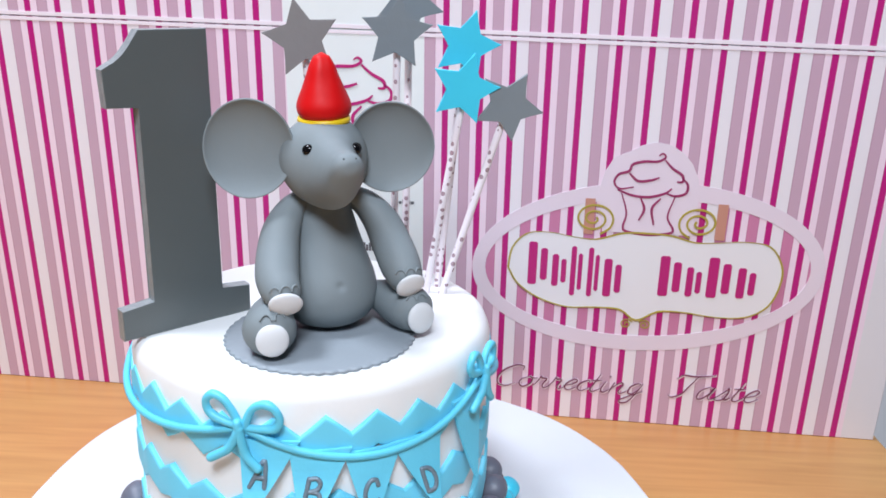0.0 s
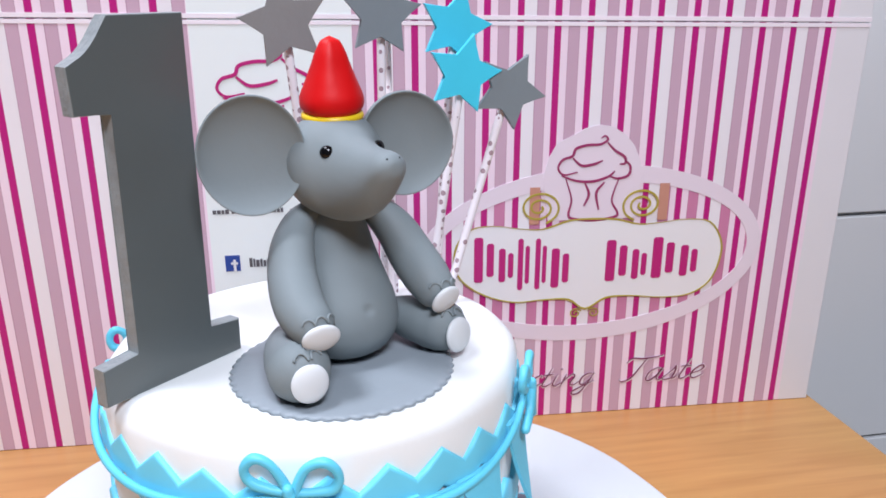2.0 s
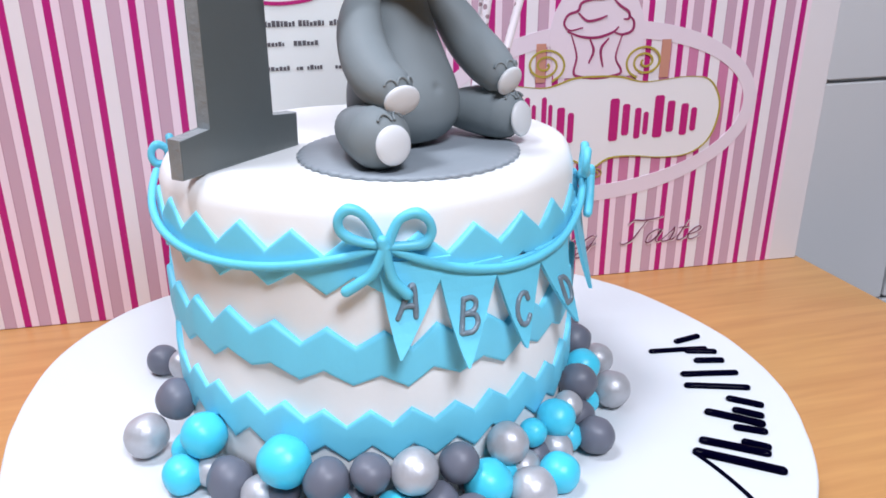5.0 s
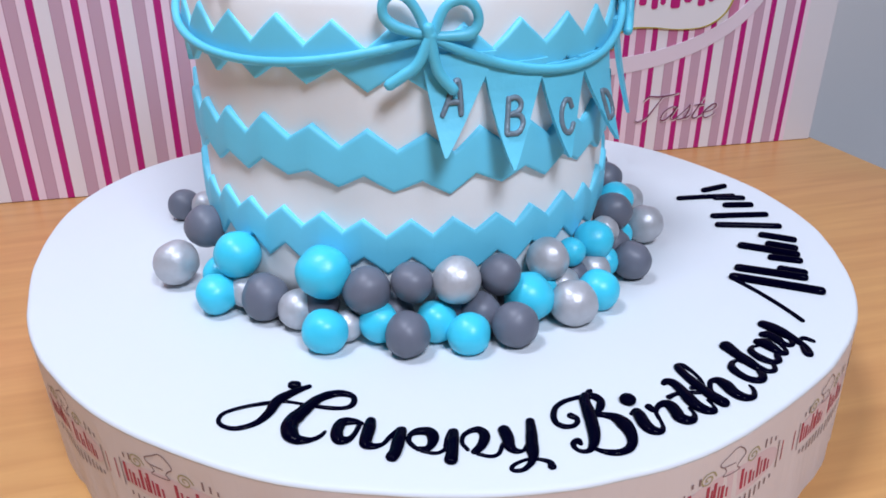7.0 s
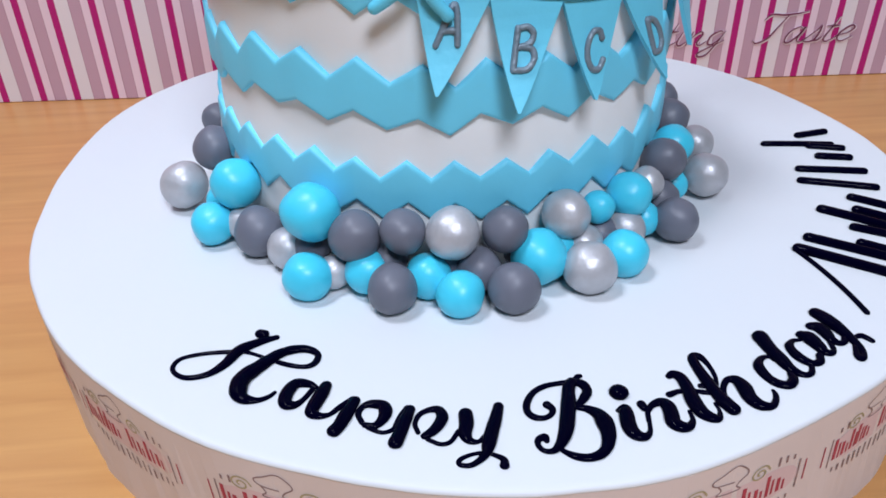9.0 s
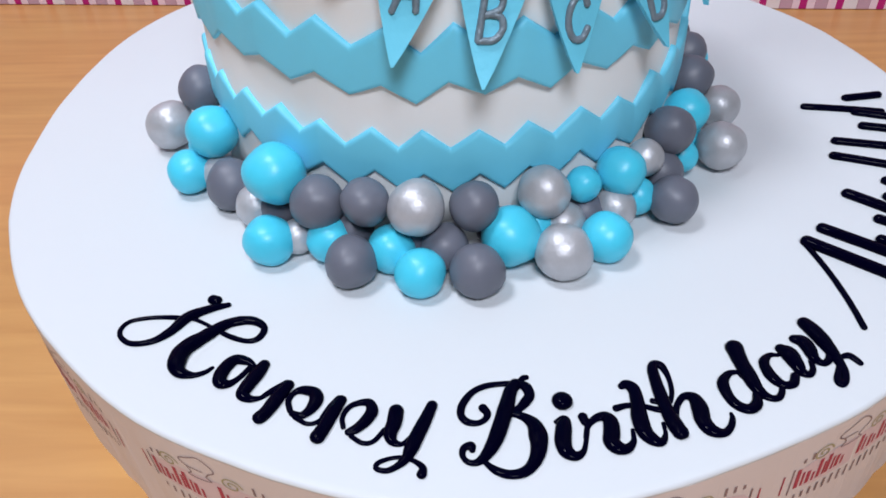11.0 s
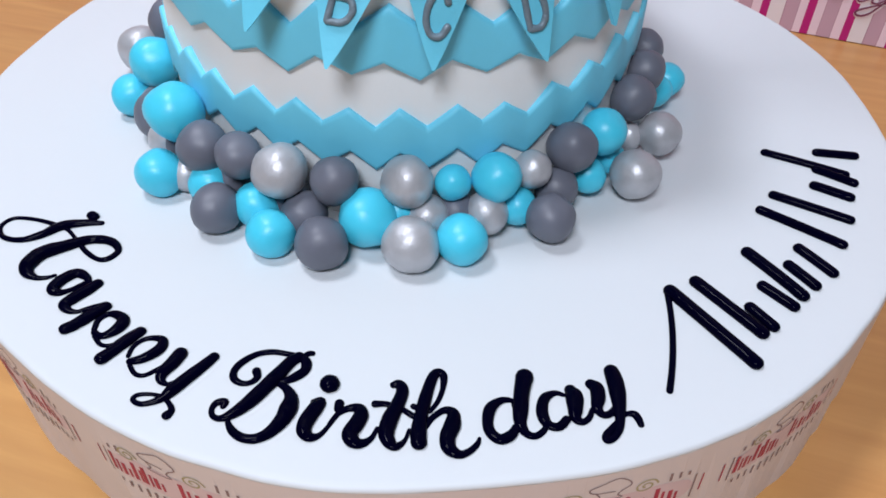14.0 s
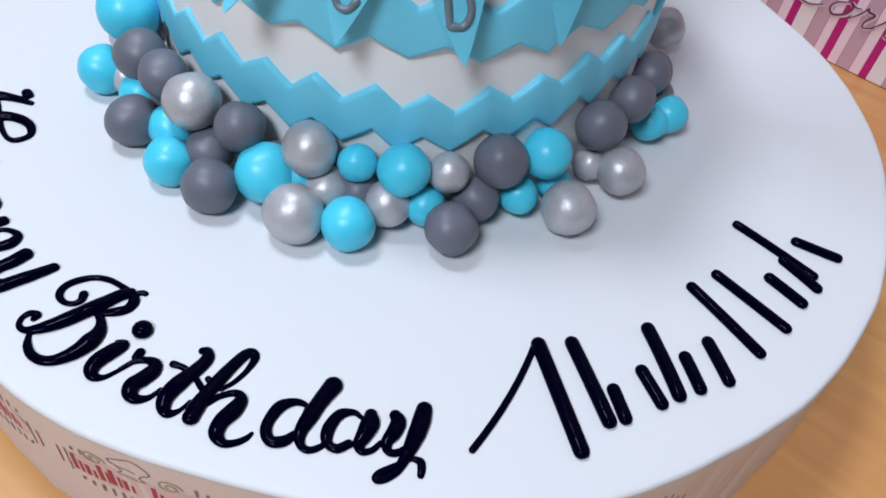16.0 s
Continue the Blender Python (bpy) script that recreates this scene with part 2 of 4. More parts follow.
def smooth_path(points, steps=6):
    """Catmull-Rom through points of any dimension."""
    p = [np.array(q, float) for q in points]
    p = [2 * p[0] - p[1], *p, 2 * p[-1] - p[-2]]
    out = []
    for a, b, c, d in zip(p, p[1:], p[2:], p[3:]):
        for k in range(steps):
            t = k / steps
            out.append(0.5 * (2 * b + (c - a) * t + (2 * a - 5 * b + 4 * c - d) * t ** 2 + (3 * b - a - 3 * c + d) * t ** 3))
    out.append(p[-2])
    return out


def tube(bm, points, radii, seg=8, squash=1.0, up=None, closed=False):
    """Sweeps a round (or squashed along up) section along points, with rounded ends."""
    pts = [Vector(p) for p in points]
    n = len(pts)
    radii = [float(r) for r in ([radii] * n if isinstance(radii, (int, float)) else radii)]
    rings, side = [], None
    for i, p in enumerate(pts):
        d = pts[(i + 1) % n] - pts[i - 1] if closed else pts[min(i + 1, n - 1)] - pts[max(i - 1, 0)]
        if d.length < 1e-9:
            d = Vector((1, 0, 0))
        d.normalize()
        if up is not None:
            s = d.cross(up)
            side = s.normalized() if s.length > 1e-6 else side
        else:
            if side is None:
                side = d.orthogonal()
            side = (side - d * side.dot(d)).normalized()
        high = side.cross(d)
        rings.append([bm.verts.new(p + radii[i] * (side * math.cos(t) + high * squash * math.sin(t))) for t in (2 * math.pi * k / seg for k in range(seg))])
    pairs = list(zip(rings, rings[1:])) + ([(rings[-1], rings[0])] if closed else [])
    for a, b in pairs:
        for k in range(seg):
            j = (k + 1) % seg
            bm.faces.new((a[k], a[j], b[j], b[k]))
    if not closed:
        for ring, p, q, r in ((rings[0], pts[0], pts[1], radii[0]), (rings[-1], pts[-1], pts[-2], radii[-1])):
            out, base = (p - q).normalized(), [v.co.copy() for v in ring]
            for grow, along in ((0.88, 0.42), (0.55, 0.76)):
                cap = [bm.verts.new(p + (v - p) * grow + out * r * along) for v in base]
                for k in range(seg):
                    bm.faces.new((ring[k], ring[(k + 1) % seg], cap[(k + 1) % seg], cap[k]))
                ring = cap
            tip = bm.verts.new(p + out * r * 0.9)
            for k in range(seg):
                bm.faces.new((ring[k], ring[(k + 1) % seg], tip))
    return bm


def blob(bm, m, seg=24, rings=16):
    bmesh.ops.create_uvsphere(bm, u_segments=seg, v_segments=rings, radius=1.0, matrix=m)
    return bm


def prism(bm, outline, depth, y0=0.0):
    """An outline in x, z pushed from y0 to y0 + depth."""
    a = [bm.verts.new((x, y0, z)) for x, z in outline]
    b = [bm.verts.new((x, y0 + depth, z)) for x, z in outline]
    bm.faces.new(a)
    bm.faces.new(b[::-1])
    for i in range(len(a)):
        j = (i + 1) % len(a)
        bm.faces.new((a[i], b[i], b[j], a[j]))
    return bm


# ---- the room and the table ----
FLOOR_Z, CEIL_Z = -0.75, 1.80
WALL_Y = 0.346

bm = bmesh.new()
box(bm, -2.6, 2.6, -3.0, 0.45, FLOOR_Z - 0.1, FLOOR_Z)
tagged(part("floor", bm, M_FLOOR), "plain beige floor under the table", "floor", kind="structure")
# unseen ceiling and three walls close the room; their dark grey limits bounce light
bm = bmesh.new()
box(bm, -2.6, 2.6, -3.0, 0.45, CEIL_Z, CEIL_Z + 0.1)
tagged(part("ceiling", bm, M_ROOM), "plain unseen ceiling, grey to limit bounce light", "ceiling", kind="structure")
for name, d in (("wall_west", (-2.7, -2.6, -3.0, 0.45)), ("wall_east", (2.6, 2.7, -3.0, 0.45)), ("wall_south", (-2.7, 2.7, -3.1, -3.0))):
    bm = bmesh.new()
    box(bm, *d, FLOOR_Z, CEIL_Z)
    tagged(part(name, bm, M_ROOM), "plain unseen wall, grey to limit bounce light", "wall", kind="structure")
bm = bmesh.new()
box(bm, -2.6, 2.6, WALL_Y + 0.008, WALL_Y + 0.1, FLOOR_Z, CEIL_Z)
wall = tagged(part("wall_north", bm, M_GROUT), "white tiled wall with grey joints behind the table", "wall", kind="structure")

# tiles of the wall behind the table
TILE_W, TILE_H, JOINT = 0.43, 0.273, 0.0044
tile_mesh = None
for ix in range(-6, 5):
    for iz in range(-2, 6):
        x0, z0 = 0.6726 + ix * TILE_W, -0.0993 + iz * TILE_H
        if tile_mesh is None:
            bm = bmesh.new()
            box(bm, JOINT / 2, TILE_W - JOINT / 2, 0, 0.0075, JOINT / 2, TILE_H - JOINT / 2, 0.0012, 1)
            ob = part("tile", bm, M_WALL, wall)
            tile_mesh = ob.data
        else:
            ob = new("tile", tile_mesh)
            ob.parent = wall
        ob.location = (x0, WALL_Y, z0)

# table: a laminate top with a rounded edge
table = thing("table", (0, 0, 0), "table with a beech-coloured wood laminate top", "table")
bm = bmesh.new()
box(bm, -1.1, 0.4826, -0.95, 0.3445, -0.029, 0.0043, 0.003, 3)
part("tabletop", bm, M_WOOD, table)
for x in (-1.02, 0.41):
    for y in (-0.87, 0.22):
        bm = bmesh.new()
        box(bm, x - 0.025, x + 0.025, y - 0.025, y + 0.025, FLOOR_Z, -0.029, 0.003, 1)
        part("leg", bm, M_WOOD, table)

# ---- the printed display board: leans a little to the front ----
LEAN, YAW = math.atan(0.050), math.atan(-0.0583)
board = thing("display_board", Matrix.Translation((0.0014, 0.2985, 0.0045)) @ Matrix.Rotation(YAW, 4, "Z") @ Matrix.Rotation(LEAN, 4, "X") @ Matrix.Scale(0.981, 4),
              "pink striped cardboard display board with a printed bakery logo", "display board")
def seam(bm):
    """The fold between the panels runs a little downhill."""
    for v in bm.verts:
        if 0.3 < v.co.z < 0.5:
            v.co.z -= 0.0150 * (v.co.x - 0.24)
    return bm


bm = bmesh.new()
seam(box(bm, -0.80, 0.484, 0, 0.006, 0.0, 0.3805, 0.0008, 1))
part("lower_panel", bm, M_STRIPES, board)
bm = bmesh.new()
seam(box(bm, -0.80, 0.484, 0, 0.006, 0.3812, 0.60, 0.0008, 1))
part("upper_panel", bm, M_STRIPES, board)
bm = bmesh.new()
box(bm, -0.80, 0.484, -0.0006, 0.0, 0.3815, 0.3850)
box(bm, -0.80, 0.484, -0.0006, 0.0, 0.3768, 0.3800)
seam(bm)
part("crease_strip", bm, M_CREASE, board, "pale unprinted crease line")


def flat_ring(bm, outer, inner, y0, depth):
    """A flat ring between two outlines of equal length in x, z."""
    n = len(outer)
    vs = [[bm.verts.new((x, y, z)) for x, z in o] for o in (outer, inner) for y in (y0, y0 + depth)]
    of, ob_, nf, nb = vs
    for i in range(n):
        j = (i + 1) % n
        for a, b in ((of, nf), (ob_, nb), (of, ob_), (nf, nb)):
            bm.faces.new((a[i], a[j], b[j], b[i]))
    return bm


def ellipse(cx, cz, rx, rz, n=96, turn=0.0):
    out = []
    for i in range(n):
        t = 2 * math.pi * i / n
        x, z = rx * math.cos(t), rz * math.sin(t)
        out.append((cx + x * math.cos(turn) - z * math.sin(turn), cz + x * math.sin(turn) + z * math.cos(turn)))
    return out


def ribbon(bm, pts, width, y0=-0.0012, depth=0.0006, steps=8):
    """A flat printed line of a given width along a smooth path in x, z; width may vary by point."""
    w = [width] * len(pts) if isinstance(width, (int, float)) else width
    path = smooth_path([(x, z, k) for (x, z), k in zip(pts, w)], steps)
    left, right = [], []
    for i, p in enumerate(path):
        d = path[min(i + 1, len(path) - 1)][:2] - path[max(i - 1, 0)][:2]
        d = d / (np.linalg.norm(d) + 1e-9)
        n = np.array((-d[1], d[0])) * max(p[2], 0.0002) / 2
        left.append(p[:2] + n)
        right.append(p[:2] - n)
    rows = [[bm.verts.new((q[0], y, q[1])) for q in side] for side in (left, right) for y in (y0, y0 + depth)]
    lf, lb, rf, rb = rows
    for i in range(len(path) - 1):
        for a, b in ((lf, rf), (lb, rb), (lf, lb), (rf, rb)):
            bm.faces.new((a[i], a[i + 1], b[i + 1], b[i]))
    for i in (0, len(path) - 1):
        bm.faces.new((lf[i], lb[i], rb[i], rf[i]))
    return bm


# logo: a pale oval ring with a hump over the cupcake, a white plaque with a gold line
OX, OZ = 0.2430, 0.1690
bm = bmesh.new()
flat_ring(bm, ellipse(OX, OZ, 0.1655, 0.0865, turn=0.045), ellipse(OX, OZ, 0.1525, 0.0705, turn=0.045), -0.0005, 0.0005)
part("logo_oval", bm, M_PRINT_OVAL, board, "pale pink printed oval ring")
bm = bmesh.new()
hump = [(0.1940, 0.246), (0.1985, 0.264), (0.2060, 0.2775), (0.2190, 0.283), (0.2300, 0.2895), (0.2430, 0.2925), (0.2560, 0.2905), (0.2680, 0.2830), (0.2765, 0.2735), (0.2830, 0.260), (0.2860, 0.247), (0.2830, 0.205), (0.2000, 0.205)]
prism(bm, hump, 0.0005, -0.0009)
part("logo_hump", bm, M_PRINT_OVAL, board, "pale pink printed patch")


def plaque(grow):
    """Outline of the white plaque: lobed ends, a dipped top and a small point below."""
    pts = [(0.1124, 0.1640), (0.1160, 0.1850), (0.1300, 0.2000), (0.1520, 0.2020), (0.1720, 0.1990), (0.1950, 0.1975), (0.2200, 0.2050), (0.2430, 0.2060), (0.2660, 0.2045),
           (0.2880, 0.1990), (0.3100, 0.2000), (0.3330, 0.2020), (0.3560, 0.1985), (0.3690, 0.1800), (0.3700, 0.1600), (0.3620, 0.1380), (0.3430, 0.1255), (0.3150, 0.1235),
           (0.2850, 0.1265), (0.2600, 0.1255), (0.2400, 0.1150), (0.2230, 0.1255), (0.1980, 0.1265), (0.1700, 0.1255), (0.1420, 0.1340), (0.1220, 0.1480)]
    path = smooth_path(pts + [pts[0]], 4)[:-1]
    c = np.array((0.2415, 0.164))
    out = []
    for p in path:
        d = p - c
        out.append(tuple(p + d / np.linalg.norm(d) * grow))
    return out


bm = bmesh.new()
prism(bm, plaque(0.0), 0.0005, -0.0013)
part("logo_plaque", bm, M_PRINT_WHITE, board, "white printed plaque")
bm = bmesh.new()
flat_ring(bm, plaque(0.0004), plaque(-0.0014), -0.0017, 0.0004)
part("plaque_line", bm, M_PRINT_GOLD, board, "thin olive gold outline")

# two salmon stripe ends under the swirls
for x in (0.1872, 0.3085):
    bm = bmesh.new()
    box(bm, x - 0.0046, x + 0.0046, -0.0011, -0.0007, 0.2020, 0.2370)
    part("salmon_stripe", bm, M_PRINT_SALMON, board, "salmon printed stripe end")

# cupcake line drawing
CUP_CREAM = (
    [(0.2255, 0.2500), (0.2130, 0.2480), (0.2075, 0.2540), (0.2110, 0.2615), (0.2200, 0.2650), (0.2230, 0.2715), (0.2330, 0.2745), (0.2450, 0.2750), (0.2515, 0.2790), (0.2490, 0.2825), (0.2455, 0.2805)],
    [(0.2515, 0.2765), (0.2590, 0.2690), (0.2680, 0.2630), (0.2690, 0.2570), (0.2640, 0.2565)],
    [(0.2690, 0.2600), (0.2740, 0.2540), (0.2730, 0.2460), (0.2640, 0.2430), (0.2560, 0.2450)],
    [(0.2110, 0.2470), (0.2250, 0.2420), (0.2400, 0.2410), (0.2540, 0.2450), (0.2600, 0.2500)],
    [(0.2205, 0.2630), (0.2290, 0.2560), (0.2400, 0.2570), (0.2480, 0.2600)],
)
CUP_FOOT = (
    [(0.2150, 0.2440), (0.2210, 0.2250), (0.2190, 0.2110), (0.2230, 0.2065), (0.2420, 0.2040), (0.2620, 0.2065), (0.2650, 0.2110), (0.2590, 0.2230), (0.2640, 0.2430)],
    [(0.2330, 0.2395), (0.2370, 0.2290), (0.2330, 0.2180)],
    [(0.2510, 0.2400), (0.2440, 0.2300), (0.2470, 0.2140)],
)
CUP = CUP_CREAM + CUP_FOOT
for k, line in enumerate(CUP):
    bm = bmesh.new()
    n = len(line)
    ribbon(bm, line, [0.0009 + 0.0015 * math.sin(math.pi * (i + 0.3) / (n - 0.4)) for i in range(n)], -0.0015)
    part("cupcake_line", bm, M_PRINT_PLUM, board, "plum printed line")


def swirl(cx, cz, r, turns, start, hand):
    return [(cx + hand * r * (1 - 0.86 * k / 24) * math.cos(start + turns * 2 * math.pi * k / 24), cz + 0.82 * r * (1 - 0.86 * k / 24) * math.sin(start + turns * 2 * math.pi * k / 24)) for k in range(25)]


for cx, hand in ((0.1915, 1), (0.2885, -1)):
    bm = bmesh.new()
    ribbon(bm, swirl(cx, 0.2175, 0.0195, 2.3, -1.2, hand), 0.0019, -0.0015, steps=4)
    part("gold_swirl", bm, M_PRINT_GOLD, board, "olive gold printed swirl")
for cx, hand in ((0.2310, 1), (0.2485, -1)):
    bm = bmesh.new()
    ribbon(bm, swirl(cx, 0.1110, 0.0062, 1.6, 0.5, hand), 0.0010, -0.0015, steps=4)
    part("gold_swirl", bm, M_PRINT_GOLD, board)

# brand name as plain bars of its size and colour
for x0, x1, z0, z1 in ((0.1310, 0.1520, 0.1475, 0.1915), (0.1545, 0.1700, 0.1470, 0.1800), (0.1725, 0.1850, 0.1380, 0.1890), (0.1890, 0.2010, 0.1380, 0.1885), (0.2040, 0.2230, 0.1390, 0.1780),
                       (0.2560, 0.2790, 0.1430, 0.1840), (0.2820, 0.2980, 0.1440, 0.1740), (0.3010, 0.3250, 0.1440, 0.1850), (0.3290, 0.3480, 0.1450, 0.1760)):
    w, h = x1 - x0, z1 - z0
    for a, b, lo, hi in ((0.06, 0.46, 0.0, 1.0), (0.62, 0.94, 0.12, 0.86)):
        bm = bmesh.new()
        l, r, d, t, e = x0 + w * a, x0 + w * b, z0 + h * lo, z0 + h * hi, 0.0016
        prism(bm, [(l + e, d), (r - e, d), (r, d + e), (r, t - e), (r - e, t), (l + e, t), (l, t - e), (l, d + e)], 0.0004, -0.0018)
        part("name_bar", bm, M_PRINT_MAGENTA, board, "magenta printed bar")

# slogan under the oval, in thin slanted script
SCRIPT = {}
SCRIPT["C"] = (1.35, [[(1.25, 1.5), (1.2, 1.85), (0.8, 1.95), (0.3, 1.5), (0.12, 0.8), (0.32, 0.15), (0.8, 0), (1.2, 0.3)]])
SCRIPT["o"] = (0.85, [[(0.45, 1), (0.1, 0.7), (0.08, 0.3), (0.35, 0), (0.65, 0.3), (0.65, 0.75), (0.45, 1), (0.7, 0.85), (0.9, 0.9)]])
SCRIPT["r"] = (0.80, [[(0, 0.1), (0.15, 0.6), (0.2, 1.05), (0.3, 0.9), (0.55, 0.85), (0.5, 0.3), (0.65, 0), (0.9, 0.25)]])
SCRIPT["e"] = (0.70, [[(0, 0.35), (0.45, 0.55), (0.6, 0.85), (0.4, 1.0), (0.12, 0.6), (0.15, 0.15), (0.4, 0), (0.75, 0.3)]])
SCRIPT["c"] = (0.65, [[(0.6, 0.8), (0.45, 1), (0.15, 0.7), (0.1, 0.25), (0.35, 0), (0.7, 0.3)]])
SCRIPT["t"] = (0.60, [[(0.25, 1.6), (0.2, 0.9), (0.15, 0.2), (0.35, 0), (0.65, 0.3)], [(-0.05, 1.0), (0.25, 1.02), (0.5, 1.03)]])
SCRIPT["i"] = (0.50, [[(0.12, 1), (0.1, 0.25), (0.3, 0), (0.55, 0.3)], [(0.17, 1.42), (0.2, 1.46), (0.24, 1.5)]])
SCRIPT["n"] = (0.95, [[(0.1, 1), (0.1, 0.5), (0.1, 0)], [(0.1, 0.4), (0.4, 0.95), (0.6, 0.8), (0.55, 0.2), (0.75, 0), (1, 0.3)]])
SCRIPT["g"] = (0.85, [[(0.6, 0.85), (0.4, 1), (0.1, 0.65), (0.15, 0.1), (0.4, 0.05), (0.6, 0.5)], [(0.65, 1), (0.55, 0), (0.4, -0.7), (0.1, -0.85), (-0.05, -0.6), (0.3, -0.2), (0.85, 0.3)]])
SCRIPT["T"] = (1.15, [[(-0.2, 1.5), (0, 1.85), (0.5, 1.8), (1.0, 1.85), (1.5, 2.0)], [(0.75, 1.8), (0.6, 1.0), (0.45, 0.3), (0.1, 0), (-0.15, 0.2)]])
SCRIPT["a"] = (0.92, [[(0.6, 0.85), (0.4, 1), (0.1, 0.65), (0.12, 0.1), (0.35, 0), (0.6, 0.5), (0.65, 1), (0.6, 0.25), (0.8, 0), (1.0, 0.3)]])
SCRIPT["s"] = (0.70, [[(0, 0.1), (0.35, 0.8), (0.4, 1.05), (0.5, 0.6), (0.45, 0.1), (0.15, 0), (-0.05, 0.15)], [(0.45, 0.05), (0.6, 0.1), (0.75, 0.3)]])
for text, x0, wide, tall in (("Correcting", 0.1010, 0.0188, 0.0125), ("Taste", 0.2810, 0.0205, 0.0138)):
    for name, mat, shift, extra, y0, label in (("slogan_halo", M_PRINT_OVAL, 0.0006, 0.0013, -0.0007, "pale printed halo behind the slogan"), ("slogan_word", M_SLOGAN, 0.0, 0.0, -0.0011, "slanted plum-brown printed slogan word")):
        bm = bmesh.new()
        pen = 0.0
        for ch in text:
            advance, strokes = SCRIPT[ch]
            for stroke in strokes:
                n = len(stroke)
                ribbon(bm, [(x0 + shift + (pen + u) * wide + 0.45 * v * tall, 0.0330 - shift + v * tall) for u, v in stroke], [0.0006 + extra + 0.0010 * math.sin(math.pi * i / (n - 1)) for i in range(n)], y0, 0.0003, 5)
            pen += advance
        part(name, bm, mat, board, label)

# middle panel: a second cupcake drawing, grey text bars and a blue icon
for k, line in enumerate(CUP):
    bm = bmesh.new()
    n = len(line)
    ribbon(bm, [((x - 0.2430) * 1.22 - 0.0400, (z - 0.2500) * 1.05 + 0.3260) for x, z in line], [0.0012 + 0.0018 * math.sin(math.pi * (i + 0.3) / (n - 0.4)) for i in range(n)], -0.0008)
    part("cupcake_line", bm, M_PRINT_MAGENTA, board, "magenta printed line")
for z, h, runs in ((0.2590, 0.0050, ((-0.078, -0.058), (-0.055, -0.030), (-0.027, -0.004), (-0.001, 0.012))), (0.2430, 0.0042, ((-0.076, -0.040), (-0.032, -0.010))),
                   (0.2225, 0.0040, ((-0.097, -0.083), (-0.081, -0.072), (-0.070, -0.036), (-0.031, -0.025), (-0.022, -0.008), (0.002, 0.021))), (0.1725, 0.0085, ((-0.0695, -0.0440), (-0.040, -0.016)))):
    for x0, x1 in runs:
        bm = bmesh.new()
        x = x0
        while x < x1 - 0.001:
            w = min(0.0016 + 0.0016 * random.random(), x1 - x)
            box(bm, x, x + w, -0.0006, 0.0, z, z + h * (0.62 + 0.38 * random.random()))
            x += w + 0.0007
        part("text_bar", bm, M_PRINT_GREY, board, "small grey printed text bar")
bm = bmesh.new()
box(bm, -0.0905, -0.0775, -0.0006, 0.0, 0.1690, 0.1840, 0.0002, 1)
icon = part("icon", bm, M_PRINT_BLUE, board, "blue printed square")
bm = bmesh.new()
box(bm, -0.0835, -0.0812, -0.0010, -0.0006, 0.1690, 0.1800)
box(bm, -0.0855, -0.0795, -0.0010, -0.0006, 0.1755, 0.1775)
part("icon_mark", bm, M_PRINT_WHITE, board, "white mark on the blue square")

# ---- the cake drum ----
ZB, RB = 0.0705, 0.2186
drum = thing("cake_drum", (0, 0, 0), "thick round white cake board wrapped in printed paper", "cake board")


def swell(a, deg, width):
    d = (math.degrees(a) - deg + 180) % 360 - 180
    return math.exp(-(d / width) ** 2)


def uneven(a, z):
    return 0.0030 * math.cos(a + 0.87) + 0.0300 * swell(a, 134, 33) + 0.0045 * swell(a, 48, 24) - 0.0015 * swell(a, -128, 14) - 0.0008 * swell(a, 10, 14) + 0.0012 * swell(a, -92, 9) - 0.0024 * swell(a, -64, 13) + 0.0004 * noise.noise(Vector((14 * math.cos(a), 14 * math.sin(a), 0.3))) + 0.0004 * math.sin(5 * a + 0.8) + 0.0004 * math.sin(9 * a + 2.1) + 0.0003 * math.sin(17 * a)


def crumple(a):
    """How far the wrap's foot stands out where the paper is creased."""
    return 0.0016 * noise.noise(Vector((11 * math.cos(a), 11 * math.sin(a), 4.0))) + 0.0008 * noise.noise(Vector((30 * math.cos(a), 30 * math.sin(a), 9.0)))


bm = bmesh.new()
lathe(bm, [(0, ZB), (RB - 0.0034, ZB)] + [(RB - 0.0020 + 0.0020 * math.sin(radians(a)), ZB - 0.0020 + 0.0020 * math.cos(radians(a))) for a in (15, 30, 45, 60, 76)] + [(RB, ZB - 0.0020), (RB - 0.0030, ZB - 0.0026), (0, ZB - 0.0026)], 180, uneven)
part("top_sheet", bm, M_BOARD, drum, "smooth bluish white top", True)
bm = bmesh.new()
lathe(bm, [(0, ZB - 0.0028), (RB - 0.0020, ZB - 0.0024), (RB, ZB - 0.0020), (RB - 0.0010, 0.0038), (0, 0.0038)], 240, lambda a, z: uneven(a, z) + crumple(a) * (1 - z / ZB))
for v in bm.verts:
    v.co.x += 0.0022 * (1 - v.co.z / ZB)
part("paper_wrap", bm, M_WRAP, drum, "white paper wrap with faded prints")


def on_drum(ang, u, v, lift):
    """A point on the drum's side: u metres along it from the angle, v metres above the table."""
    a = ang + u / RB
    v -= 0.0022
    r = RB - 0.0010 * (ZB - v) / ZB + uneven(a, 0) + crumple(a) * (1 - v / ZB) + lift
    return Vector((r * math.cos(a) + 0.0022 * (1 - v / ZB), r * math.sin(a), v))


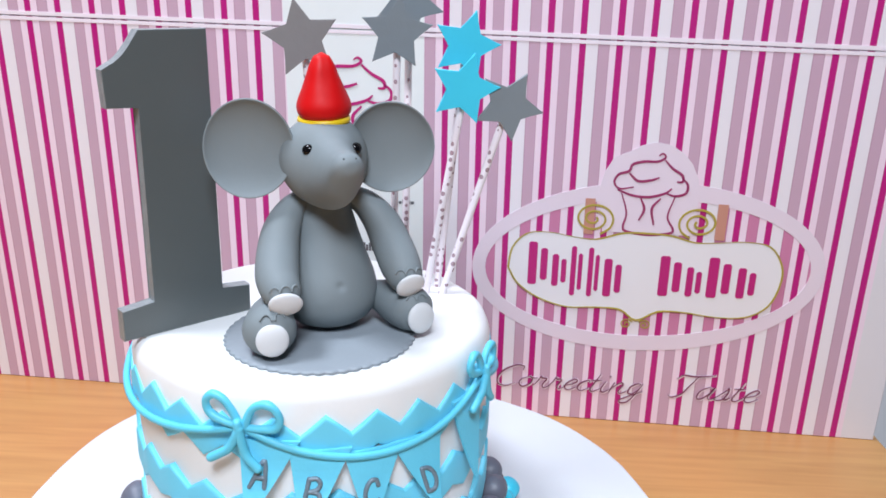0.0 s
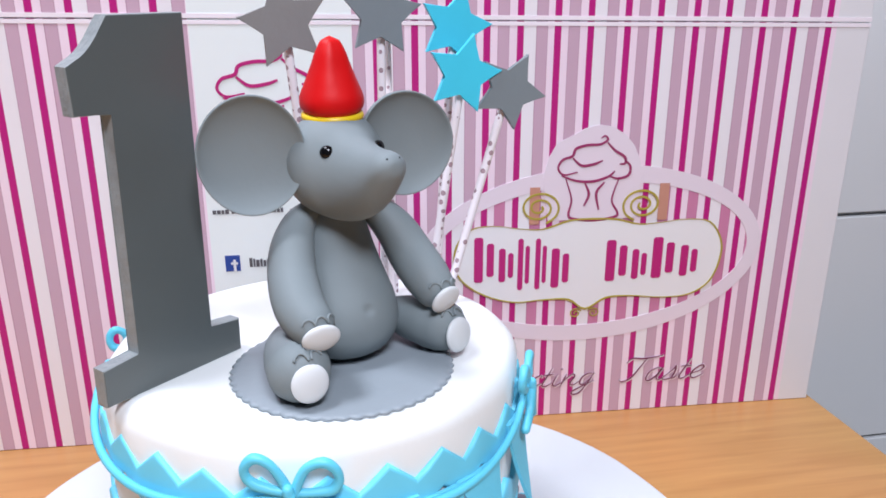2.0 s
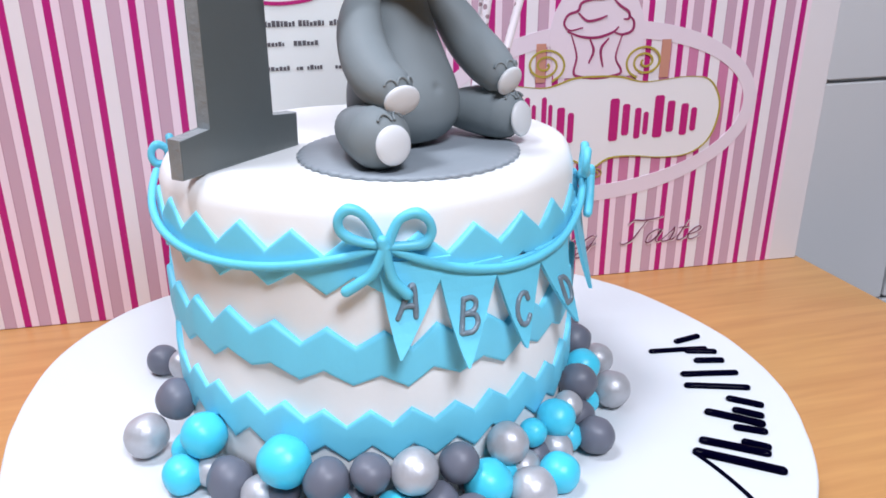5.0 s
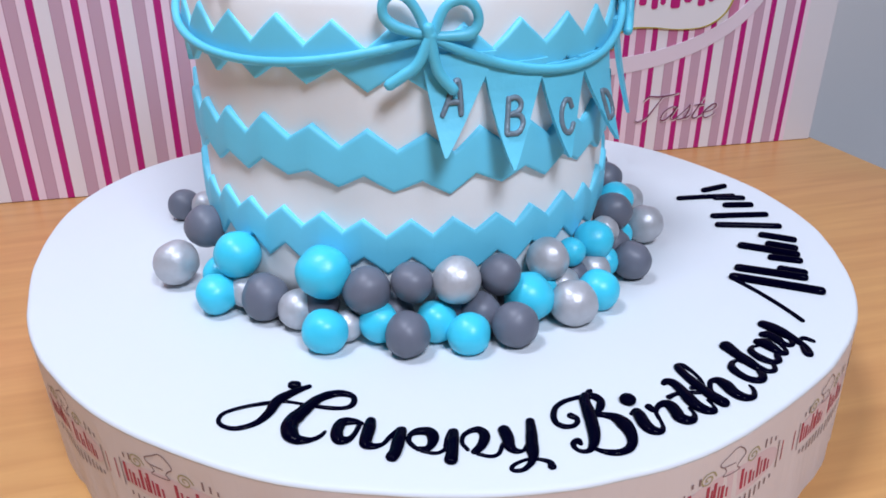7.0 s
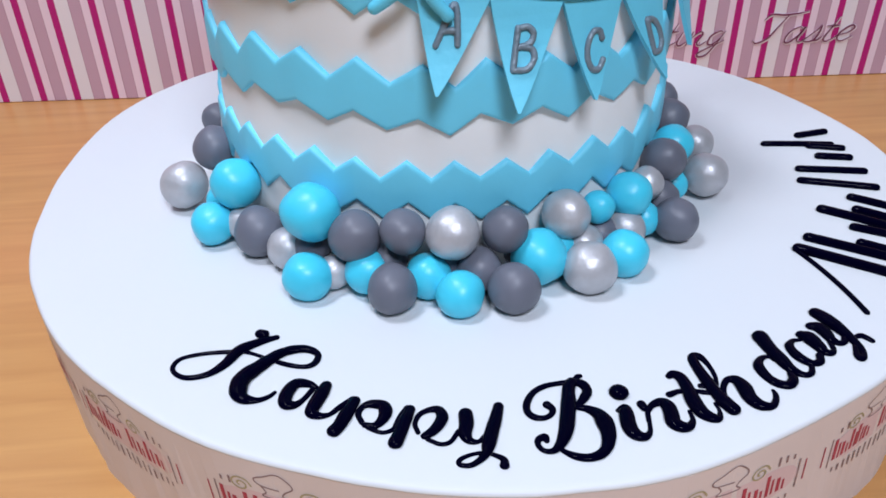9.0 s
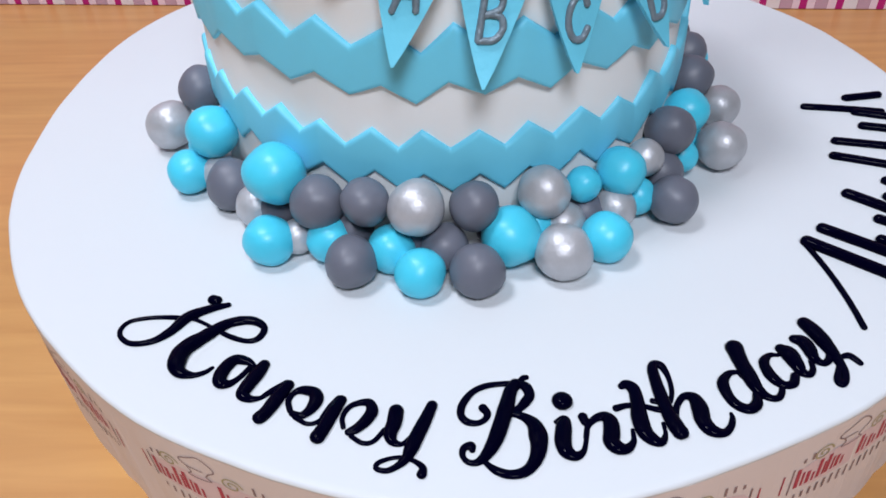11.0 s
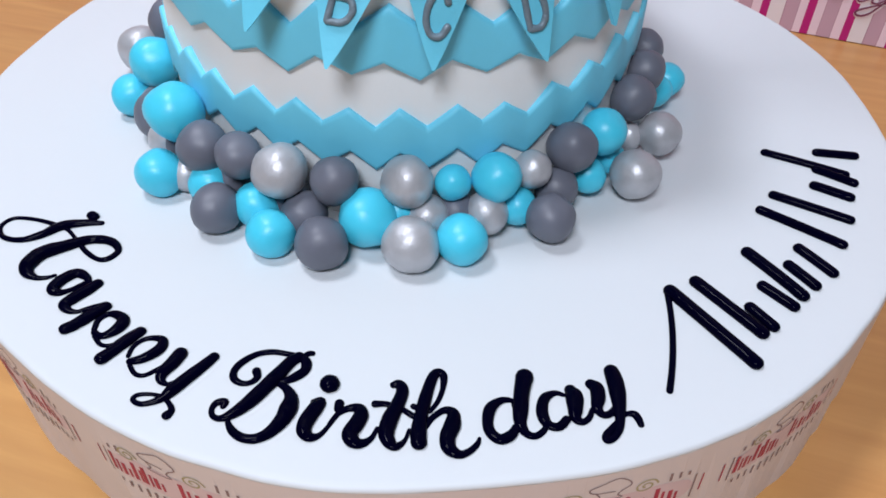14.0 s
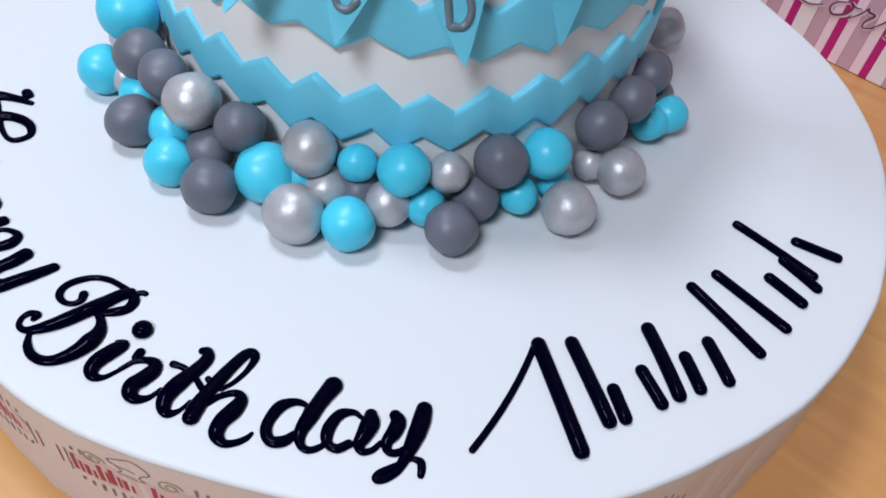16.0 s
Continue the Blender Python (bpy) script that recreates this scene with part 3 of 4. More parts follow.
def side_line(pts, width, mat, ang, steps=5, lift=0.0002):
    bm = bmesh.new()
    path = smooth_path(pts, steps)
    rows = []
    for i, p in enumerate(path):
        d = path[min(i + 1, len(path) - 1)] - path[max(i - 1, 0)]
        d = d / (np.linalg.norm(d) + 1e-9)
        n = np.array((-d[1], d[0])) * width / 2
        rows.append([bm.verts.new(on_drum(ang, *(p + s * n), lift)) for s in (-1, 1)])
    for a, b in zip(rows, rows[1:]):
        bm.faces.new((a[0], a[1], b[1], b[0]))
    return part("print_line", bm, mat, drum)


def side_logo(ang):
    """Faded print on the wrap: a striped oval, a pink label with red bars, a cupcake outline and two swirls."""
    bm = bmesh.new()
    rows = []
    for k in range(25):
        u = -0.0276 + 0.0023 * k
        half = 0.0072 * (1 - (u / 0.0279) ** 4) ** 0.5 + 0.0002
        rows.append([bm.verts.new(on_drum(ang, u, 0.0496 + q * half, 0.0001)) for q in (-1, 1)])
    for a, b in zip(rows, rows[1:]):
        bm.faces.new((a[0], a[1], b[1], b[0]))
    part("print_label", bm, M_WRAP_PINK, drum)
    for i in range(19):
        u = -0.0315 + 0.0035 * i
        half = 0.0136 * math.sqrt(max(0.06, 1 - (u / 0.0350) ** 2))
        if abs(u) > 0.0275:
            side_line([(u, 0.0490 - 0.85 * half), (u, 0.0490 + 0.85 * half)], 0.0007, M_WRAP_RED if abs(u) > 0.030 else M_WRAP_PRINT, ang, 1)
            continue
        side_line([(u, 0.0406), (u, 0.0482 - half)], 0.0010, M_WRAP_PRINT, ang, 1)
        if not -0.0200 < u < 0.0140:
            side_line([(u, 0.0575), (u, 0.0500 + half)], 0.0010, M_WRAP_PRINT, ang, 1)
    cup = -0.0040
    side_line([(cup + u, v) for u, v in ((0.0020, 0.0601), (-0.0050, 0.0608), (-0.0068, 0.0632), (-0.0030, 0.0652), (0.0020, 0.0674), (0.0060, 0.0648), (0.0070, 0.0622), (0.0045, 0.0601))], 0.00055, M_WRAP_PRINT, ang)
    side_line([(cup + u, v) for u, v in ((-0.0045, 0.0606), (-0.0030, 0.0580), (-0.0046, 0.0562), (0.0, 0.0556), (0.0046, 0.0562), (0.0030, 0.0580), (0.0045, 0.0602))], 0.00055, M_WRAP_PRINT, ang)
    for s in (-1, 1):
        side_line([(cup + s * 0.0128 + 0.0044 * (1 - k / 14) * math.cos(s * 0.9 * k), 0.0586 + 0.0036 * (1 - k / 14) * math.sin(0.9 * k)) for k in range(13)], 0.0007, M_WRAP_GOLD, ang, 3)
    for u, h in ((-0.0255, 0.0100), (-0.0208, 0.0066), (-0.0160, 0.0100), (-0.0120, 0.0100), (-0.0075, 0.0066), (0.0030, 0.0100), (0.0085, 0.0066), (0.0138, 0.0100), (0.0190, 0.0066)):
        side_line([(u, 0.0448), (u, 0.0448 + h)], 0.0017, M_WRAP_RED, ang, 1)
        side_line([(u + 0.0024, 0.0448), (u + 0.0024, 0.0448 + h * 0.72)], 0.0011, M_WRAP_RED, ang, 1)


for deg in (-151.5, -133.3, -113, -93.0, -74.2, -55.2, -36.5):
    side_logo(radians(deg))

# ---- the cake ----
CX, CY, RC, ZT = -0.0157, 0.0104, 0.1080, 0.2238
cake = thing("cake", (CX, CY, ZB), "round white cake with blue zigzag bands, garland and bows", "cake")
LOW = ZB  # the cake's parts are given in heights above the table


def soft_side(a, z):
    return 0.0005 * math.sin(7 * a + 1) + 0.0004 * math.sin(13 * a + 20 * z)


bm = bmesh.new()
prof = [(0, 0.0), (RC + 0.0005, 0.0)] + [(RC + 0.0005 * math.sin(k), (ZT - LOW - 0.011) * k / 8) for k in range(1, 9)]
prof += [(RC - 0.011 + 0.011 * math.cos(radians(a)), ZT - LOW - 0.011 + 0.011 * math.sin(radians(a))) for a in (15, 30, 45, 60, 75, 90)] + [(0.05, ZT - LOW), (0, ZT - LOW)]
lathe(bm, prof, 120, soft_side)
part("body", bm, M_WHITE, cake, "smooth white fondant", True)


def on_cake(ang, z, out):
    r = RC + out
    return Vector((r * math.cos(ang), r * math.sin(ang), z - LOW))


def band(teeth, phase, top_peak, top_valley, low_high, low_tip, low_phase, lift_left, lift_right):
    """A fondant band with zigzag edges above and below; its lower edge stands off a little."""
    bm = bmesh.new()
    step = 2 * math.pi / teeth
    up, low = [], []
    for i in range(teeth):
        j1, j2 = random.uniform(-0.06, 0.06) * step, random.uniform(-0.0012, 0.0012)
        a = phase + i * step
        up += [(a + j1, top_peak + j2), (a + step / 2 + j1 * 0.5, top_valley + j2)]
        low += [(a + low_phase * step + j1, low_high + j2), (a + low_phase * step + step / 2, low_tip + j2 + random.uniform(-0.0008, 0.0008))]

    def edge(points, a):
        a = (a - points[0][0]) % (2 * math.pi) + points[0][0]
        ring = points + [(points[0][0] + 2 * math.pi, points[0][1])]
        for (a0, z0), (a1, z1) in zip(ring, ring[1:]):
            if a0 <= a <= a1:
                return z0 + (z1 - z0) * (a - a0) / (a1 - a0)
        return ring[-1][1]

    angles = sorted({round((a % (2 * math.pi)), 5) for a, _ in up + low} | {round(2 * math.pi * k / (teeth * 4), 5) for k in range(teeth * 4)})
    rows = []
    for a in angles:
        d = (math.degrees(a) + 180) % 360 - 180
        rise = lift_left * (1 - math.exp(-((d + 88) / 40) ** 2)) if d < -88 else lift_right * (1 - math.exp(-((d + 50) / 30) ** 2)) if -50 < d < 75 else lift_right if d >= 75 else 0.0
        zu, zl = edge(up, a) + rise, edge(low, a) + rise
        wave = 0.0004 * math.sin(teeth * a)
        rows.append([bm.verts.new(on_cake(a, z, o)) for z, o in ((zu, -0.001), (zu, 0.0012 + wave), (zu - 0.0005, 0.0020 + wave), (zu - 0.0014, 0.0024 + wave), (zu - 0.0026, 0.0025 + wave), (zl + 0.0020, 0.0025 + wave), (zl + 0.0008, 0.0024 + wave), (zl, 0.0018 + wave), (zl, -0.001))])
    n = len(rows)
    for i in range(n):
        a, b = rows[i], rows[(i + 1) % n]
        for k in range(8):
            bm.faces.new((a[k], b[k], b[k + 1], a[k + 1]))
    return part("zigzag_band", bm, M_BAND, cake, "light blue fondant band", True)


band(26, radians(-117.3), 0.2068, 0.1957, 0.1872, 0.1787, 0.0, 0.0030, 0.0)
band(28, radians(-110.8), 0.1622, 0.1532, 0.1412, 0.1347, -0.09, 0.0048, 0.0080)
band(34, radians(-102.3), 0.1222, 0.1144, 0.1037, 0.0952, 0.0, 0.0035, 0.0140)

# rope garland: hangs in swags between three bows and goes round the back


def swag(a0, z0, a1, z1, sag, knots=24):
    bm = bmesh.new()
    pts = []
    for k in range(knots + 1):
        t = k / knots
        pts.append(on_cake(radians(a0 + (a1 - a0) * t), z0 + (z1 - z0) * t - sag * 4 * t * (1 - t), 0.0052))
    tube(bm, pts, 0.0021, 8)
    return part("garland_rope", bm, M_ROPE, cake, "blue fondant rope", True)


swag(-97, 0.2020, -23.4, 0.2035, 0.0197)
swag(-190.0, 0.2085, -97, 0.2020, 0.0148)
swag(-23.4, 0.2035, 75, 0.2090, 0.0200)
swag(75, 0.2090, 170.0, 0.2085, 0.0200)


def bow(deg, z, size=1.0, lift=0.0, stand=0.0):
    a0 = radians(deg)

    def at(u, v, out):
        # a stiff bow may stand off the cake with its loops
        return on_cake(a0 + u * (1 - stand) * size / RC, z + v * size, out + lift + stand * size * (u if u > 0 else -0.3 * u))

    bm = bmesh.new()
    blob(bm, Matrix.Translation(at(0, 0, 0.005)) @ Matrix.Diagonal((0.0030, 0.0030, 0.0036, 1)), 12, 8)
    knot = part("bow", bm, M_ROPE, cake, "blue fondant rope bow", True)
    loops = (((0.0, -0.001), (-0.0046, 0.0097), (-0.0087, 0.0154), (-0.0135, 0.0172), (-0.0171, 0.0137), (-0.0171, 0.0088), (-0.0138, 0.0050), (-0.0080, 0.0026), (-0.0010, 0.0008)),
             ((0.0005, -0.001), (0.0046, 0.0094), (0.0083, 0.0130), (0.0132, 0.0139), (0.0173, 0.0105), (0.0186, 0.0051), (0.0157, 0.0007), (0.0094, 0.0), (0.0015, 0.0)))
    tails = (((0.0, 0.001), (-0.0050, -0.0097), (-0.0105, -0.0143), (-0.0158, -0.0180)), ((-0.0010, 0.0040), (0.0009, -0.0076), (0.0030, -0.0143), (0.0080, -0.0208)))
    for loop, tail, top in zip(loops, tails, (0.0062, 0.0056)):
        bm = bmesh.new()
        tube(bm, smooth_path([at(u, v, top - 0.0012 * abs(i - 4) / 4 + 0.0012) for i, (u, v) in enumerate(loop)], 5), [0.00245 - 0.0004 * abs(math.sin(0.21 * k)) for k in range(41)], 10)
        part("bow_loop", bm, M_ROPE, knot, "", True)
        bm = bmesh.new()
        tube(bm, smooth_path([at(u, v, 0.0090) for i, (u, v) in enumerate(tail)], 6), 0.0024, 10)
        part("bow_tail", bm, M_ROPE, knot, "", True)
    return knot


for row in ((-97.0, 0.2020, 1.0, 0.0), (-23.0, 0.2055, 0.90, 0.0), (156.0, 0.2062, 0.78, 0.0, 0.62)):
    bow(*row)


# pennants with silver letters, hung below the rope
PENNANT_LETTERS = {
    "A": [[(-4.2, -8), (-2.4, -1), (-0.8, 6), (0.6, 8), (2, 5), (3.4, -2), (4.4, -8)], [(-2.5, -2.6), (0.5, -2.2), (3, -2.6)]],
    "B": [[(-3.6, 8.4), (-3.8, 0), (-4, -8)], [(-3.6, 8.2), (0.5, 8.4), (3.3, 5.5), (2.2, 1.8), (-2.4, 0.6)], [(-1, 0.8), (3.2, -0.6), (4.4, -4.6), (1.8, -8.2), (-3.8, -8.2)]],
    "C": [[(3.6, 4.6), (2.2, 8), (-1.2, 8), (-3.8, 3.6), (-4.2, -2.6), (-2, -7.6), (1.6, -8.2), (4, -4.8)]],
    "D": [[(-3.6, 8), (-3.7, 0), (-3.8, -7.6)], [(-3.6, 8), (1, 7), (4, 2.4), (3.8, -3.6), (0.6, -7.6), (-3.8, -7.6)]],
}


def pennant(deg, tip_deg, z_top, z_tip, flare, letter, letter_z, width=0.0300):
    a0, a1 = radians(deg), radians(tip_deg)

    def off(t):
        return 0.0026 + flare * max(0.0, t) ** 1.6

    bm = bmesh.new()
    rows = []
    for k in range(9):
        t = k / 8
        half = width / 2 * (1 - t) ** 0.92 + 0.0004
        z = z_top + (z_tip - z_top) * t
        rows.append([[bm.verts.new(on_cake(a0 + (a1 - a0) * t + u / RC, z, off(t) + d)) for u in (-half, -half / 2, 0, half / 2, half)] for d in (0.0, 0.0019)])
    for (a_in, a_out), (b_in, b_out) in zip(rows, rows[1:]):
        for k in range(4):
            bm.faces.new((a_in[k], a_in[k + 1], b_in[k + 1], b_in[k]))
            bm.faces.new((a_out[k], a_out[k + 1], b_out[k + 1], b_out[k]))
        for k in (0, 4):
            bm.faces.new((a_in[k], a_out[k], b_out[k], b_in[k]))
    for r in (rows[0], rows[-1]):
        for k in range(4):
            bm.faces.new((r[0][k], r[0][k + 1], r[1][k + 1], r[1][k]))
    flag = part("pennant", bm, M_PENNANT, cake, "light blue fondant pennant")
    if letter:
        bm = bmesh.new()
        for stroke in PENNANT_LETTERS[letter]:
            pts = []
            for x, y in smooth_path(stroke, 5):
                z = letter_z + 0.82 * y / 1000
                t = (z - z_top) / (z_tip - z_top)
                pts.append(on_cake(a0 + (a1 - a0) * t + 0.82 * x / 1000 / RC, z, off(t) + 0.0021))
            n = len(pts)
            tube(bm, pts, [0.00128 * (1 + 0.14 * noise.noise(Vector((k * 0.4, deg, 0)))) for k in range(n)], 8)
        part("letter", bm, M_LETTER, flag, "silver-painted raised letter", True)
    return flag


for row in ((-90.6, -95.0, 0.1945, 0.1550, 0.0125, "A", 0.1777), (-77.2, -81.6, 0.1890, 0.1475, 0.0150, "B", 0.1680), (-63.2, -65.2, 0.1860, 0.1448, 0.0090, "C", 0.1625), (-50.0, -45.9, 0.1865, 0.1437, 0.0105, "D", 0.1615), (-28.5, -30.5, 0.1967, 0.1482, 0.0090, "", 0.1700)):
    pennant(*row)


# ---- fondant balls round the cake: angle round the cake, distance, height of the middle, radius ----
BLUE_BALLS = [(-146.8, 0.1175, 0.0965, 0.0112), (-147.2, 0.1308, 0.0798, 0.0098), (-120.9, 0.1217, 0.1008, 0.0122), (-118.8, 0.1355, 0.0791, 0.0102), (-92, 0.1373, 0.0779, 0.0097), (-76.5, 0.1244, 0.0826, 0.0119),
              (-61.1, 0.1182, 0.0944, 0.0071), (-52.9, 0.12, 0.0954, 0.0097), (-60.8, 0.1348, 0.0794, 0.0101), (-25.5, 0.1177, 0.0959, 0.0099), (-109, 0.126, 0.08, 0.0092), (-97.5, 0.1262, 0.0799, 0.0095),
              (-48.5, 0.1222, 0.0805, 0.008), (-30.8, 0.1209, 0.0804, 0.0077), (-22.3, 0.1186, 0.0801, 0.007), (12.8, 0.1294, 0.0815, 0.0085), (7.9, 0.1234, 0.081, 0.0079), (-155.6, 0.1185, 0.0805, 0.0085),
              (-71.2, 0.1188, 0.0822, 0.008)]
SLATE_BALLS = [(155.9, 0.1388, 0.0791, 0.0095), (-165.6, 0.1159, 0.0982, 0.011), (-136.6, 0.1211, 0.0817, 0.0112), (-111.5, 0.1226, 0.094, 0.0107), (-102.1, 0.122, 0.0976, 0.0093), (-103.2, 0.136, 0.0798, 0.0101),
               (-82.8, 0.1205, 0.0961, 0.0096), (-83.2, 0.1385, 0.0795, 0.0104), (-44.8, 0.134, 0.0806, 0.01), (-35.2, 0.1177, 0.0968, 0.0103), (-11, 0.1158, 0.0974, 0.0102), (0.2, 0.1155, 0.0992, 0.0098),
               (-88.1, 0.1258, 0.0814, 0.0092), (-39.3, 0.1206, 0.0817, 0.009), (12.1, 0.1151, 0.0979, 0.0095), (16, 0.1191, 0.0834, 0.0098), (25.3, 0.1181, 0.0834, 0.0097), (-123, 0.1178, 0.0821, 0.0088),
               (-106, 0.1176, 0.0815, 0.0086), (-93.5, 0.1174, 0.0817, 0.0086), (-78.2, 0.1162, 0.0815, 0.008), (-60.4, 0.1189, 0.081, 0.008)]
SILVER_BALLS = [(-165, 0.1335, 0.0828, 0.0114), (-92.9, 0.1229, 0.0975, 0.0108), (-69.6, 0.1191, 0.0966, 0.0101), (-69.1, 0.1367, 0.0804, 0.011), (-44.7, 0.1181, 0.0933, 0.0079), (-10.4, 0.1308, 0.0833, 0.0097),
                (-24.3, 0.1347, 0.0816, 0.0107), (-143.6, 0.1201, 0.0793, 0.0075), (-127.5, 0.1217, 0.0801, 0.0096), (-115.5, 0.1273, 0.078, 0.0072), (-66, 0.1213, 0.0812, 0.0088), (-55.2, 0.1233, 0.0812, 0.0088),
                (-12.4, 0.1181, 0.08, 0.0068), (43.4, 0.1301, 0.0838, 0.0102), (161.9, 0.1193, 0.0844, 0.0085)]


def fondant_ball(ang, dist, z, r, mat, label):
    bm = bmesh.new()
    blob(bm, Matrix.Identity(4), 28, 18)
    seed = Vector((ang * 0.37, dist * 100, r * 1000))
    for v in bm.verts:
        k = 1 + 0.075 * noise.noise(v.co * 1.1 + seed) + 0.018 * noise.noise(v.co * 3 + seed)
        v.co = v.co * r * k
        v.co.z = max(v.co.z, ZB + 0.0001 - z)
    ob = part("fondant_ball", bm, mat, None, "", True)
    ob.location = (CX + dist * math.cos(radians(ang)), CY + dist * math.sin(radians(ang)), z)
    ob.rotation_euler = (0, 0, ang)
    return tagged(ob, label, "cake decoration", "balls round the cake")


for balls, mat, label in ((BLUE_BALLS, M_BLUE, "bright blue fondant ball beside the cake"), (SLATE_BALLS, M_SLATE, "matte slate grey fondant ball beside the cake"), (SILVER_BALLS, M_SILVER, "pearly silver fondant ball beside the cake")):
    for row in balls:
        fondant_ball(*row, mat, label)

# ---- the grey figure one ----
ONE_YAW = radians(45.6)
one = thing("number_figure", Matrix.Translation((-0.1082, -0.0552, ZT)) @ Matrix.Rotation(ONE_YAW, 4, "Z") @ Matrix.Rotation(radians(1.2), 4, "X"), "tall grey board figure one standing on the cake", "cake topper")
outline = [(0, 0), (0.0778, 0), (0.0778, 0.0170), (0.0592, 0.0180), (0.0582, 0.1676), (0.0207, 0.1671)]
for k in range(1, 7):
    t = k / 7
    outline.append((0.0207 - 0.0190 * t, 0.1671 - 0.0185 * t - 0.0035 * math.sin(math.pi * t)))
outline += [(0.0005, 0.1478), (0.0015, 0.1282), (0.0187, 0.1282), (0.0189, 0.0190), (0, 0.0180)]
bm = bmesh.new()
prism(bm, outline, 0.0078, 0.0)
bmesh.ops.bevel(bm, geom=[e for e in bm.edges if abs(e.verts[0].co.y - e.verts[1].co.y) < 1e-6], offset=0.0006, segments=2, affect="EDGES", profile=0.5)
bm.normal_update()
for f in bm.faces:
    f.material_index = 0 if abs(f.normal.y) > 0.9 else 1
part("figure", bm, [M_ONE, M_ONE_EDGE], one)

# ---- scalloped mat ----
mat_thing = thing("scalloped_mat", (-0.0034, -0.0325, ZT), "thin grey fondant disc with a scalloped edge on the cake", "cake decoration")
bm = bmesh.new()
lathe(bm, [(0, 0.0), (0.0522, 0.0), (0.0529, 0.0009), (0.0519, 0.0019), (0.0497, 0.0020), (0, 0.0020)], 240, lambda a, z: 0.0016 * abs(math.sin(26 * a)) if z < 0.0025 else 0)
part("disc", bm, M_MAT, mat_thing, "", True)

# ---- sugar elephant, one mesh ----
EYAW = radians(28)
ER, EF, UP = Vector((math.cos(EYAW), math.sin(EYAW), 0)), Vector((math.sin(EYAW), -math.cos(EYAW), 0)), Vector((0, 0, 1))
EB = Vector((-0.0017, -0.0160, ZT + 0.002))  # under the body's middle


def el(r, f, z):
    return EB + ER * r + EF * f + UP * z


bm = bmesh.new()


def paint(start, index):
    bm.faces.ensure_lookup_table()
    for f in bm.faces[start:]:
        f.material_index = index


def turned_blob(centre, axes, radii, seg=24, rings=16):
    m = Matrix.Translation(centre) @ Matrix((axes[0], axes[1], axes[2])).transposed().to_4x4() @ Matrix.Diagonal((*radii, 1))
    blob(bm, m, seg, rings)


# body: a pear turned on its own axis, with a pressed-in navel
body_profile = [(0, 0), (0.0125, 0.0008), (0.0220, 0.0052), (0.0270, 0.0120), (0.0282, 0.0200), (0.0270, 0.0295), (0.0229, 0.0415), (0.0187, 0.0540), (0.0154, 0.0660), (0.0122, 0.0760), (0, 0.0815)]
rows_ = smooth_path(body_profile, 9)
tmp = bmesh.new()
lathe(tmp, [(max(r, 0) if 0 < i < len(rows_) - 1 else 0, z) for i, (r, z) in enumerate(rows_)], 120)
NAVEL = el(-0.0007, 0.0275, 0.0301)
for v in tmp.verts:
    v.co = el(v.co.x, v.co.y - 0.0005 - 0.07 * max(0, v.co.z - 0.02), v.co.z)
    near = (v.co - NAVEL).length / 0.0021
    v.co -= EF * 0.0026 * math.exp(-near ** 2)
me = bpy.data.meshes.new("tmp")
tmp.to_mesh(me)
tmp.free()
bm.from_mesh(me)
# head: upright rings from the back to the snout, flat above and full at the jaw
HYAW = radians(26)
HR, HF = Vector((math.cos(HYAW), math.sin(HYAW), 0)), Vector((math.sin(HYAW), -math.cos(HYAW), 0))
HC = Vector((-0.0017, -0.0204, 0.3225))
rings = [(-0.0262, 0.0008, -0.0008, 0.0008), (-0.0235, 0.0110, -0.0110, 0.0110), (-0.0180, 0.0182, -0.0180, 0.0180), (-0.0090, 0.0238, -0.0228, 0.0232), (0.0, 0.0254, -0.0246, 0.0250), (0.0085, 0.0230, -0.0252, 0.0214), (0.0150, 0.0190, -0.0245, 0.0166), (0.0220, 0.0156, -0.0226, 0.0136),
         (0.0310, 0.0134, -0.0186, 0.0116), (0.0390, 0.0126, -0.0128, 0.0100), (0.0445, 0.0126, -0.0065, 0.0088), (0.0488, 0.0116, -0.0014, 0.0070), (0.0512, 0.0090, 0.0022, 0.0038), (0.0518, 0.0064, 0.0050, 0.0008)]
loft = []
for f, zt, zb, w in smooth_path(rings, 4):
    loft.append([bm.verts.new(HC + HF * f + HR * w * math.cos(t) + UP * ((zt + zb) / 2 + (zt - zb) / 2 * math.sin(t))) for t in (2 * math.pi * k / 40 for k in range(40))])
for p, q in zip(loft, loft[1:]):
    for k in range(40):
        bm.faces.new((p[k], p[(k + 1) % 40], q[(k + 1) % 40], q[k]))
bm.faces.new(loft[0])
bm.faces.new(loft[-1])
